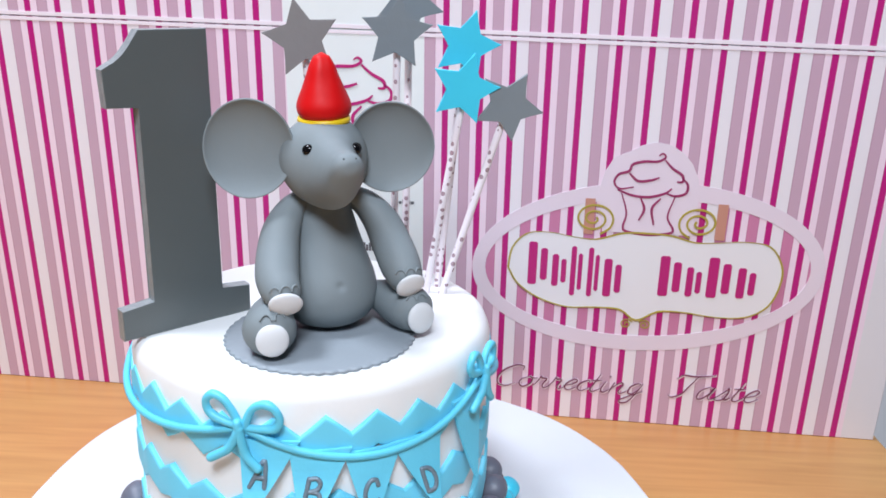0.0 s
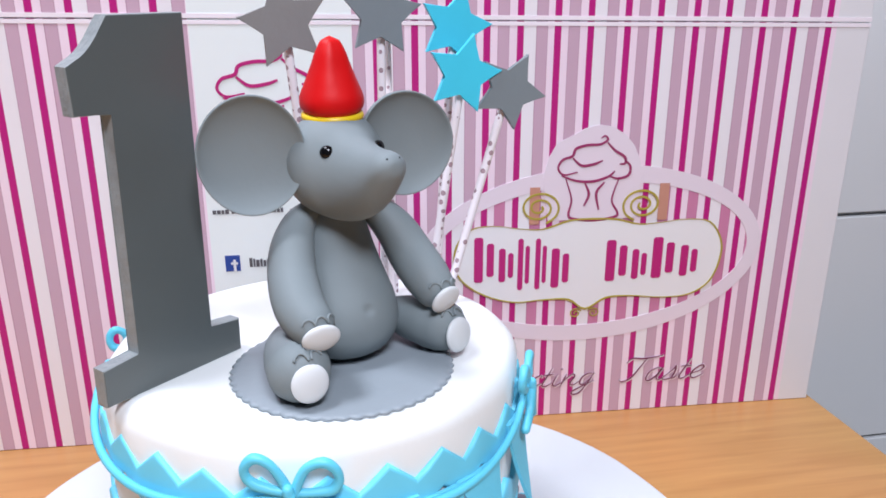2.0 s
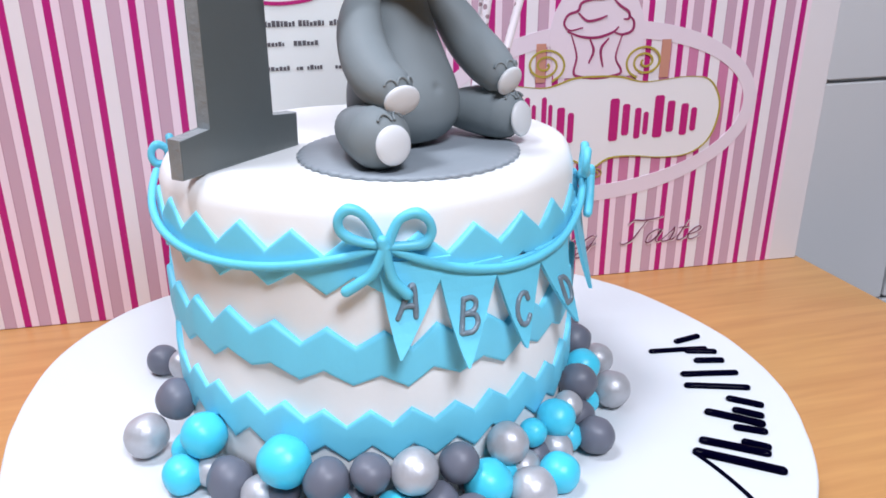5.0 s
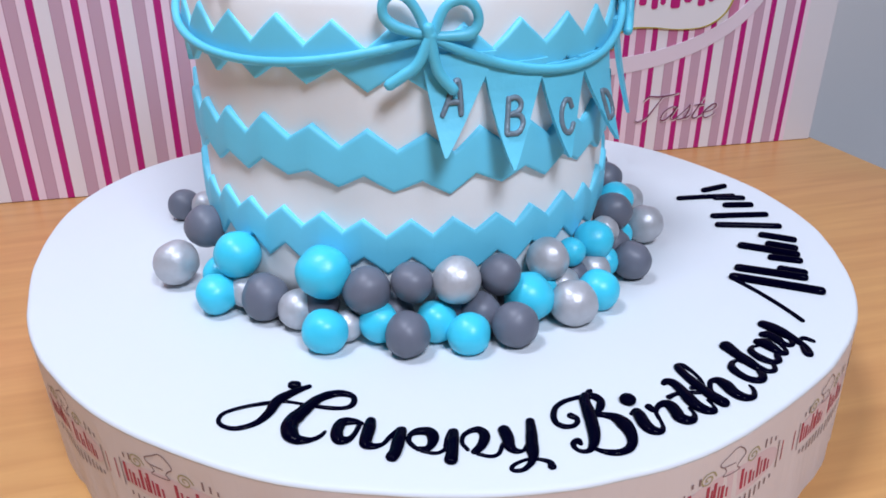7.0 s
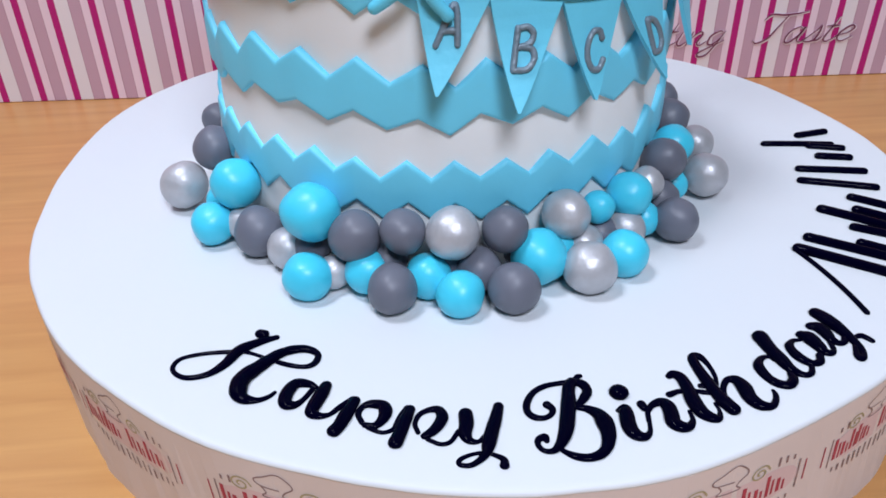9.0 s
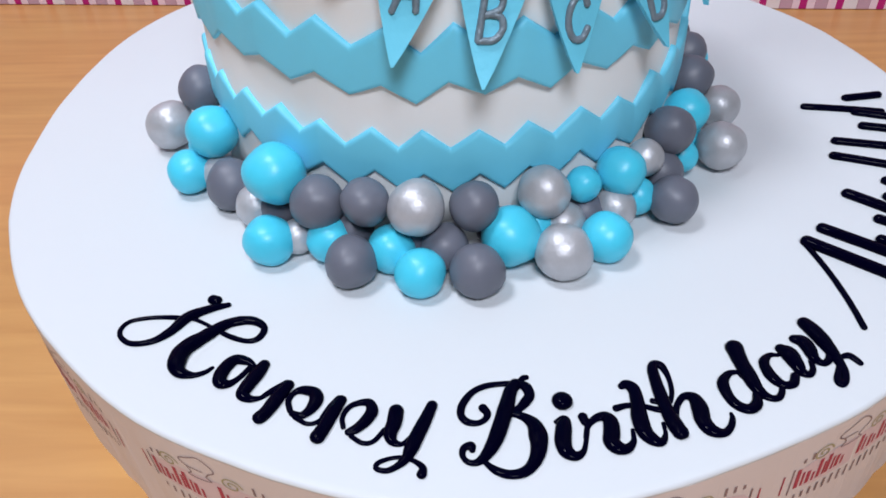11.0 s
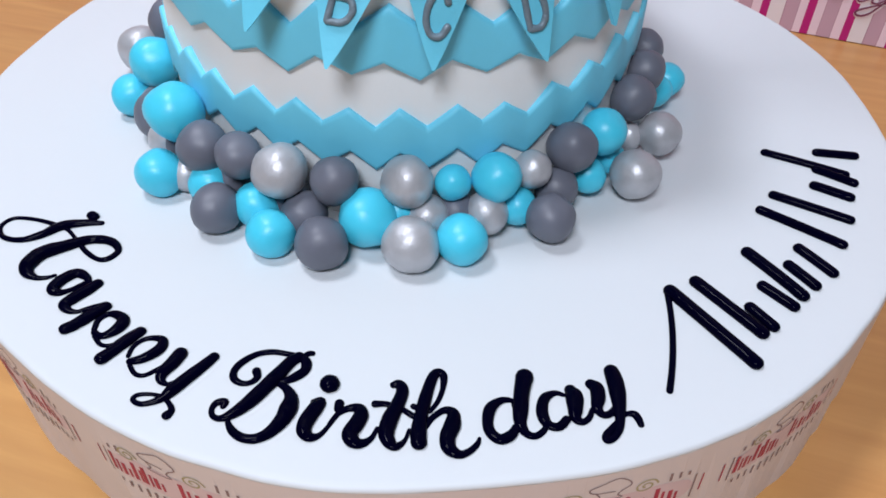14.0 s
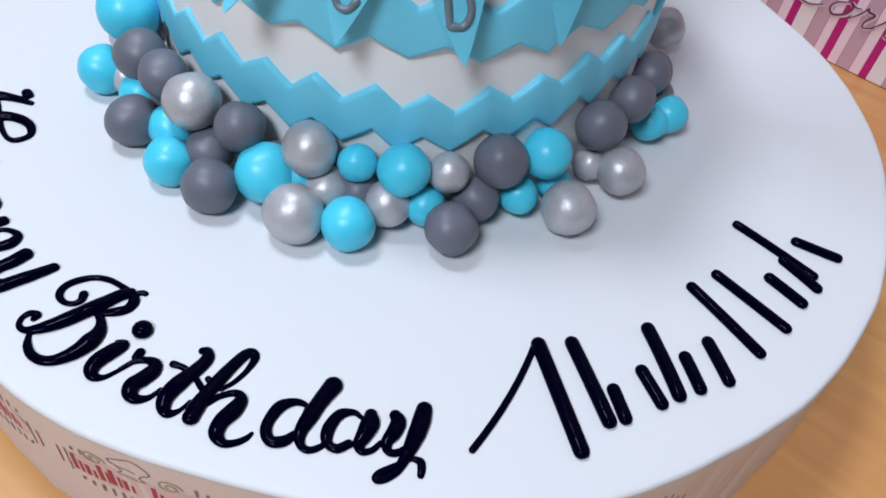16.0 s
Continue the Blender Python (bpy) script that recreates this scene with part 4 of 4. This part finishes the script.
# ears: cupped round discs
for s, dz, dx, back, turn in ((-1, 0.0080, 0.0392, 0.0065, -0.30), (1, 0.0056, 0.0386, 0.0030, -0.16)):
    n = (HF + HR * turn + UP * 0.05).normalized()
    u = (HR - n * HR.dot(n)).normalized()
    w = n.cross(u)
    c = HC + HR * s * dx - HF * back + UP * dz
    prof = [(0.0, -0.0012), (0.010, -0.0004), (0.018, 0.0018), (0.0235, 0.0047), (0.0260, 0.0070), (0.0268, 0.0066), (0.0264, 0.0036), (0.0228, -0.0004), (0.015, -0.0036), (0.0, -0.0052)]
    tmp = bmesh.new()
    lathe(tmp, smooth_path(prof, 3)[:-1] + [np.array((0.0, -0.0052))], 48)
    for v in tmp.verts:
        wave = 0.0012 * math.sin(2 * math.atan2(v.co.y, v.co.x) + s)
        v.co = c + u * v.co.x * (0.89 if s < 0 else 0.93) + w * v.co.y * (0.99 if s < 0 else 0.955) + n * (v.co.z + wave * (v.co.xy.length / 0.0268) ** 2)
    me = bpy.data.meshes.new("tmp")
    tmp.to_mesh(me)
    tmp.free()
    bm.from_mesh(me)
# arms lie along the body from the neck; legs point forward beside it
for s in (-1, 1):
    fwd = 0.002 if s < 0 else -0.0015
    tuck = 0.0026 if s < 0 else -0.0014
    arm = [(s * 0.0095, -0.0030, 0.0770), (s * (0.0220 - tuck), -0.0030, 0.0690), (s * (0.0298 - tuck), 0.0030, 0.0588), (s * (0.0336 - tuck * 0.7), 0.0110, 0.0475), (s * 0.0352, 0.0230, 0.0385), (s * 0.0355, 0.0315 + fwd, 0.0335)]
    rad = [0.0046, 0.0080, 0.0104, 0.0116, 0.0117, 0.0104]
    tube(bm, smooth_path([el(*p) for p in arm], 6), [q[0] for q in smooth_path([(r,) for r in rad], 6)], 28)
    out = 0.0442 if s < 0 else 0.0408
    leg = [(s * 0.0300, -0.004, 0.0128), (s * (out - 0.0085), 0.008, 0.0132), (s * (out - 0.0045), 0.021, 0.0134), (s * (out - 0.0012), 0.0318 + fwd, 0.0138 if s < 0 else 0.0128)]
    rad = [0.0075, 0.0106, 0.0130, 0.0143 if s < 0 else 0.0132]
    tube(bm, smooth_path([el(*p) for p in leg], 6), [q[0] for q in smooth_path([(r,) for r in rad], 6)], 28)
    # toe creases pressed round the ends above the pads
    for end, size, high, toes in ((el(*arm[-1]), 0.0104, 24, (-1, 0, 1)), (el(*leg[-1]), rad[-1], 44, (-0.6, 0.6))):
        for k in toes:
            arc = []
            for t in range(5, 180, 17):
                az, up = radians(k * 36 + 17 * math.cos(radians(t))), radians(high - 5 * abs(k) + 15 * math.sin(radians(t)))
                arc.append(end + size * 0.985 * (ER * math.sin(az) * math.cos(up) + EF * math.cos(az) * math.cos(up) + UP * math.sin(up)))
            tube(bm, arc, 0.00065, 8)
bm.faces.ensure_lookup_table()
count = len(bm.faces)
for s in (-1, 1):
    fwd = 0.002 if s < 0 else -0.0015
    out = 0.0442 if s < 0 else 0.0408
    n = (EF * 0.86 + UP * -0.30 + ER * s * 0.12).normalized()
    u = (ER - n * ER.dot(n)).normalized()
    turned_blob(el(s * 0.0357, 0.0397 + fwd, 0.0300), (u, n.cross(u), n), (0.0090, 0.0072, 0.0026))
    n = (EF * 0.96 + ER * s * 0.16 + UP * 0.10).normalized()
    u = (ER - n * ER.dot(n)).normalized()
    turned_blob(el(s * out, 0.0432 + fwd, 0.0124 if s < 0 else 0.0112), (u, n.cross(u), n), (0.0086, 0.0089, 0.0028))
paint(count, 1)
bm.faces.ensure_lookup_table()
count = len(bm.faces)
for s in (-1, 1):
    n = (HF * 0.80 + HR * s * 0.52 + UP * 0.30).normalized()
    u = UP.cross(n).normalized()
    turned_blob(HC + HR * s * (0.0126 if s < 0 else 0.0132) + HF * (0.0157 if s < 0 else 0.0172) + UP * 0.0091, (u, n.cross(u), n), (0.0035, 0.0031, 0.0022), 18, 12)
    # a nostril pricked into the end of the snout
    n = (HF * 0.85 + UP * 0.45 + HR * s * 0.25).normalized()
    u = UP.cross(n).normalized()
    turned_blob(HC + HR * s * 0.0030 + HF * 0.0496 + UP * 0.0098, (u, n.cross(u), n), (0.0006, 0.0006, 0.0006), 8, 6)
paint(count, 2)
elephant = part("elephant_figurine", bm, [M_GREY, M_PAD, M_BLACK], None, "", True)
tagged(elephant, "sitting grey fondant elephant figurine with white foot pads", "figurine")

# ---- party hat ----
hat = thing("party_hat", Matrix.Translation((-0.0022, -0.0171, 0.3440)) @ Matrix.Rotation(radians(5), 4, "X"), "red fondant party hat with a yellow brim", "cake decoration")
bm = bmesh.new()
lathe(bm, [tuple(p) for p in smooth_path([(0.0130, 0.0026), (0.0146, 0.0050), (0.0147, 0.0095), (0.0122, 0.0160), (0.0092, 0.0235), (0.0068, 0.0300), (0.0042, 0.0348)], 4)] + [(0, 0.0368)], 36, lambda a, z: 0.0003 * math.sin(3 * a + 60 * z) + 0.0002 * math.sin(5 * a - 90 * z))
part("cone", bm, M_RED, hat, "glossy red cone", True)
bm = bmesh.new()
lathe(bm, [(0, -0.0015), (0.0136, -0.0010), (0.0146, 0.0005), (0.0142, 0.0022), (0.0124, 0.0030), (0, 0.0030)], 40)
part("brim", bm, M_YELLOW, hat, "yellow brim", True)

# ---- star toppers on dotted straws ----
def star_topper(centre, base, roll, radius, mat, label, yaw=8):
    top = thing("star_topper", Matrix.Translation(base), label, "cake topper", "stars on straws")
    c = Vector(centre) - Vector(base)
    turn = Matrix.Translation(c) @ Matrix.Rotation(radians(yaw), 4, "Z") @ Matrix.Rotation(radians(roll), 4, "Y")
    bm = bmesh.new()
    prism(bm, [(radius * (1 if k % 2 == 0 else 0.47) * math.sin(math.pi * k / 5), radius * (1 if k % 2 == 0 else 0.47) * math.cos(math.pi * k / 5)) for k in range(10)], 0.0036, -0.0018)
    bmesh.ops.bevel(bm, geom=list(bm.edges), offset=0.0006, segments=2, affect="EDGES", profile=0.5)
    bm.transform(turn)
    part("star", bm, mat, top)
    bm = bmesh.new()
    end = c + Vector((0, 0.0040, 0.0))
    start = Vector((0, 0.0, -0.012))
    tube(bm, [start + (end - start) * k / 6 for k in range(7)], 0.0024, 12)
    part("straw", bm, M_STRAW, top, "white paper straw with small printed marks", True)
    return top


GREY_STAR, BLUE_STAR = "grey fondant star on a dotted paper straw", "bright blue fondant star on a dotted paper straw"
star_topper((-0.0221, 0.0212, 0.3854), (-0.0070, 0.0350, ZT), -11, 0.0232, M_STAR, "warm grey fondant star on a dotted paper straw")
star_topper((0.0293, 0.0547, 0.3883), (0.0268, 0.0595, ZT), 5, 0.0232, M_STAR_GREY, GREY_STAR)
star_topper((0.0345, 0.0766, 0.4057), (0.0340, 0.0675, ZT), 30, 0.0230, M_STAR_GREY, GREY_STAR)
star_topper((0.0719, 0.0663, 0.3813), (0.0560, 0.0540, ZT), 16, 0.0225, M_BLUE, BLUE_STAR)
star_topper((0.0724, 0.0443, 0.3567), (0.0485, 0.0425, ZT), 15, 0.0225, M_BLUE, BLUE_STAR)
star_topper((0.0997, 0.0492, 0.3468), (0.0573, 0.0418, ZT), 29, 0.0225, M_STAR_GREY, GREY_STAR)

# ---- piped writing ----
writing = thing("icing_writing", (0, 0, ZB), "glossy navy piped birthday greeting on the white board", "icing writing")

def piped(deg, strokes):
    """Pipes one letter on the arc round an angle: along and inward from 200 mm, and half the width, all in millimetres."""
    bm = bmesh.new()
    for stroke in strokes:
        pts, rad = [], []
        for u, v, w in smooth_path(stroke, 6):
            a, r = radians(deg) + u / 200, 0.2 - v / 1000
            hw = 0.0011 * max(w, 0.6) * (1 + 0.05 * noise.noise(Vector((u * 0.3, v * 0.3, deg))))
            pts.append((r * math.cos(a), r * math.sin(a), hw * 0.30))
            rad.append(hw)
        tube(bm, pts, rad, 14, 0.66, up=Vector((0, 0, 1)))
    return part("letter", bm, M_INK, writing, "", True)


piped(-123.3, [[(3.5, 24.1, 0.7), (-6.3, 23.4, 0.8), (-12.3, 20.9, 1), (-20.8, 15.1, 0.9), (-26.5, 8.2, 0.9), (-25.7, 3.3, 0.9), (-21.7, 1, 0.9), (-15.9, 1.7, 1.1), (-10.8, 7, 1.3), (-9.4, 14.1, 1.8), (-10.3, 22.3, 2.2), (-6.8, 30.1, 1.7), (-2.2, 35.6, 1.1)],
             [(-10.6, 34, 2), (-8.5, 34.5, 2)],
             [(3.5, 24.1, 0.8), (12.5, 24, 1), (20.5, 25.3, 1), (23.6, 28.3, 1.2), (22.1, 33.1, 1.2), (16.4, 34.3, 1.6), (10.8, 32.3, 1.9), (6.3, 27.4, 2.1), (4.2, 19.1, 2.6), (2.9, 10.8, 3.1), (5.5, 5, 3), (9.5, 2.5, 2.2), (14.4, 3.8, 1.2), (17.2, 6.9, 0.9), (18, 9.8, 0.7)]])
piped(-114.2, [[(-0.8, 17, 1), (-4, 17.5, 1.5), (-8.4, 16.2, 2), (-9.2, 12, 2.2), (-8, 7.5, 2.2), (-6, 5.6, 2.1), (-3.2, 6.7, 1.4), (-1.8, 10.4, 1), (-1.3, 15.6, 1)],
             [(2.9, 18.7, 1.9), (3.3, 13.9, 2.4), (3.5, 8.1, 2.3), (4.1, 4.7, 2.1), (7.3, 4.1, 1.4), (10.2, 5.7, 0.9), (11.7, 8.2, 0.9)]])
piped(-107.7, [[(-11.7, 6.8, 0.9), (-10, 10.3, 1.1), (-6.7, 14.1, 1.6)],
             [(-6, 14, 1.8), (-6.5, 7.9, 2.3), (-6.9, 1.5, 2.2), (-7.8, -1.6, 2.2)],
             [(0, 4.5, 0.9), (-2.6, 8.1, 1), (-2.3, 11.8, 1.1), (0.3, 13.6, 1.6), (4.6, 13.5, 2), (6.6, 10.8, 2.2), (6.4, 6.8, 1.7), (4.6, 3.9, 1.3), (1.2, 3.7, 1.1)],
             [(2.6, 2.8, 0.9), (7.5, 1.4, 0.8), (10.8, 3.1, 0.8), (12.8, 7.3, 0.9)]])
piped(-101.8, [[(-9.1, 5.1, 0.9), (-8.2, 9.8, 1.1), (-6.4, 13.3, 1.5)],
             [(-5.6, 13.2, 1.7), (-6.3, 7.5, 2.1), (-6.8, 1.4, 2.1), (-7.4, -2.9, 2.3)],
             [(-1, 2.9, 0.8), (-2.7, 6.7, 0.8), (-2, 11, 0.9), (0.9, 13.5, 1.1), (4.4, 13.9, 1.5), (6.3, 10.8, 1.9), (5.5, 6.9, 1.9), (3.5, 3.4, 1.6), (1.2, 1.4, 1.2)],
             [(2.5, 0.2, 0.8), (6.8, -1.6, 0.8), (10, -0.3, 0.8), (12.3, 4.6, 0.8)]])
piped(-96.2, [[(-5.1, 12.2, 2.3), (-4.7, 7.5, 2.3), (-5, 3.1, 2), (-3.6, 0.3, 1.4), (-0.7, -0.1, 0.8), (1.5, 2.5, 0.8)],
             [(6.8, 15.9, 1.7), (5.4, 10, 2), (3.6, 3.2, 2.2), (2.4, -2.4, 2.1), (1.6, -5.3, 1.5), (-0.3, -8.1, 1.1), (-3.2, -10.3, 0.9), (-6.3, -10, 0.8), (-6.3, -8, 0.8), (-3.3, -5.9, 0.7), (0.8, -4.9, 0.7), (4.5, -6.1, 0.8), (6.9, -8.1, 1.1), (6.9, -10.6, 1.5)]])
piped(-87.5, [[(6.6, 25.2, 1.9), (4.3, 22, 2.1), (2.4, 16, 2.4), (-0, 8.8, 2.4), (-2.3, 2.4, 2.3), (-5.1, -2.8, 1.7), (-7.9, -5.4, 1.1), (-10.6, -5.2, 0.9), (-12.2, -2.9, 0.9), (-11.9, -0.3, 1.1), (-9.7, 0.7, 1.3), (-9.3, -1, 0.9)],
             [(-5.9, 15.5, 1.4), (-4.4, 13.2, 1.2), (-5.3, 10.8, 1), (-8, 9.4, 1), (-11.4, 10, 1.2), (-13.4, 12.8, 1.2), (-12.9, 17.1, 1.2), (-9.6, 22.1, 1.1), (-4.4, 24.8, 1.1), (1.8, 25.5, 1), (6.6, 25.2, 1.3)],
             [(6.6, 25.4, 1.1), (10, 23.7, 1.7), (11, 20.1, 1.6), (8.7, 16.8, 1.6), (5.7, 14.2, 1.2), (3.3, 13.6, 1)],
             [(7.4, 25.3, 0.8), (9.6, 27.5, 1), (11.1, 27.9, 0.9)],
             [(3.4, 13.2, 1), (7.5, 11.5, 1.4), (10.5, 8.2, 2.1), (11.3, 3.6, 2.7), (10.7, -1.6, 2.4), (8.5, -6.5, 1.8), (5.4, -9.3, 1.6), (1.5, -9.9, 1.4), (-2, -8.6, 1.3), (-4.7, -6.2, 0.9), (-6.1, -4, 0.7)]])
piped(-81.3, [[(-3.6, 8.5, 0.8), (-1, 8.7, 1.7), (-1.7, 5.9, 2.3), (-3.1, 0.6, 2.4), (-2.8, -3.2, 2.2), (-0.4, -5, 1.6), (2.3, -3.5, 0.9), (4.4, 1, 0.7), (6.1, 5, 0.6)],
             [(0, 16.4, 3), (0.4, 15.7, 3)]])
piped(-78.1, [[(-5.7, 9.2, 1.5), (-5.5, 6.9, 1.3)],
             [(-7.1, 1.2, 0.6), (-5.1, 5.4, 0.9), (-1.9, 7.8, 1.2), (1.3, 7.9, 1.7), (2.4, 5.3, 2.3), (1.4, 1.4, 2.4), (0.2, -1.8, 2.4), (1.3, -4.3, 2.2), (4, -5.1, 1.6), (6.9, -2.8, 0.9), (8.2, 1.3, 0.6)]])
piped(-73.8, [[(-3.3, 18.6, 1.2), (-1.3, 18.9, 1.6), (0.2, 16.1, 2), (-1, 10.7, 2.1), (-2.9, 5.1, 2.5), (-3.7, -0.4, 2.4), (-2.5, -3.8, 2), (-0.2, -5.2, 1.4), (2.2, -2.8, 0.7), (3.4, 1.2, 0.6)],
             [(-8.8, 10.4, 1.2), (-4.9, 10.7, 1), (-0.1, 9.4, 0.9), (4.4, 6.5, 1), (8.1, 5.3, 0.8)],
             [(4.3, 10.3, 1), (6.7, 8.8, 0.8)]])
piped(-69.8, [[(-4, 8.3, 0.7), (-1.3, 12.3, 0.8), (0.7, 17.7, 0.9), (1.1, 22.7, 1.3), (-1, 24.2, 1.5), (-3.1, 21.8, 1.7), (-5.5, 13.9, 2), (-7.1, 5.4, 2.1), (-7.6, -0.3, 2.4), (-7.4, -4, 2.4)],
             [(-5.5, 2.1, 0.8), (-3.1, 6, 1), (0.9, 8.7, 1.2), (3.6, 7.1, 1.9), (3.2, 2.9, 2.5), (1.4, -1.8, 2.4), (1.7, -5.9, 2.2), (4.7, -8.1, 1.4), (7.9, -6.9, 1.1), (10.3, -4.5, 0.9), (11.2, -2.5, 0.6)]])
piped(-62.9, [[(0.4, 8.2, 0.8), (0.2, 10.7, 0.8), (-3.5, 11.2, 1.2), (-7.7, 8.5, 1.8), (-9.5, 3.2, 1.7), (-9.1, -1, 1.7), (-6.6, -3.6, 1.7), (-3.1, -2.6, 1.7), (-0.7, 0.5, 1.2)],
             [(7.1, 19.5, 2.8), (4.3, 13.4, 2.5), (2.2, 7, 2.4), (0.8, 1.2, 1.9), (2, -2.6, 1.3), (4.5, -3.8, 1.1), (7.4, -2.3, 1), (9.6, 0.4, 0.8)]])
piped(-58.1, [[(1.8, 9.8, 0.7), (-1, 11.2, 1), (-5.1, 9.9, 1.6), (-7.4, 6.1, 1.8), (-8, 2, 1.8), (-6.8, -0.9, 1.4), (-4, -1.8, 1.4), (-0.9, 0.3, 1.4)],
             [(4.6, 11.2, 1.9), (4.7, 8, 2.7), (3.3, 3.7, 2.4), (2.2, 0.4, 1.8), (3.6, -1.7, 1.2), (6.4, -0.7, 1), (8.7, 2.1, 0.8)]])
piped(-53.7, [[(-2.9, 11.8, 1.7), (-1.7, 9.3, 2.3), (-2.9, 5.7, 2.3), (-4.9, 2.1, 1.8), (-4.2, -0.8, 1.2), (-1.5, -1, 1.2), (2.4, 1.5, 1)],
             [(6.9, 14.5, 2.4), (5.5, 9, 2.8), (3, 2.4, 2.3), (0.3, -3.7, 1.6), (-1.8, -7.5, 1.2), (-5.1, -9.9, 1.2), (-7, -9.8, 1.4), (-6, -7.9, 1.2), (-1.7, -5.2, 1), (2.5, -2.8, 0.8), (5.3, -3.6, 1.2), (5.7, -5.8, 1.2), (5.4, -8, 1)]])

# the name is set in plain bars of its size and colour
for a0, r0, a1, r1, w in ((-37.9, 0.1627, -47.6, 0.1998, 0.5), (-37.7, 0.1637, -38.0, 0.2049, 1.15), (-33.6, 0.1658, -34.2, 0.1974, 1.1), (-32.0, 0.1868, -32.5, 0.1979, 1.0), (-27.8, 0.1836, -28.2, 0.1973, 1.0),
                          (-23.5, 0.1701, -26.0, 0.197, 1.1), (-22.2, 0.1855, -23.5, 0.1981, 1.0), (-18.4, 0.1849, -20.2, 0.2005, 1.0), (-13.4, 0.1646, -14.6, 0.1989, 0.95), (-8.8, 0.167, -9.4, 0.1987, 0.95),
                          (-3.9, 0.1824, -4.7, 0.1974, 1.0), (0.2, 0.1831, -1.3, 0.1989, 0.95), (2.4, 0.1608, 0.3, 0.1956, 0.85), (4.6, 0.184, 5.1, 0.2009, 0.95)):
    bm = bmesh.new()
    tube(bm, [((r0 + (r1 - r0) * k / 8) * math.cos(radians(a0 + (a1 - a0) * k / 8)), (r0 + (r1 - r0) * k / 8) * math.sin(radians(a0 + (a1 - a0) * k / 8)), 0.00095 * w) for k in range(9)], 0.0024 * w, 12, 0.78, up=Vector((0, 0, 1)))
    part("bar", bm, M_INK, writing, "plain navy piped bar", True)
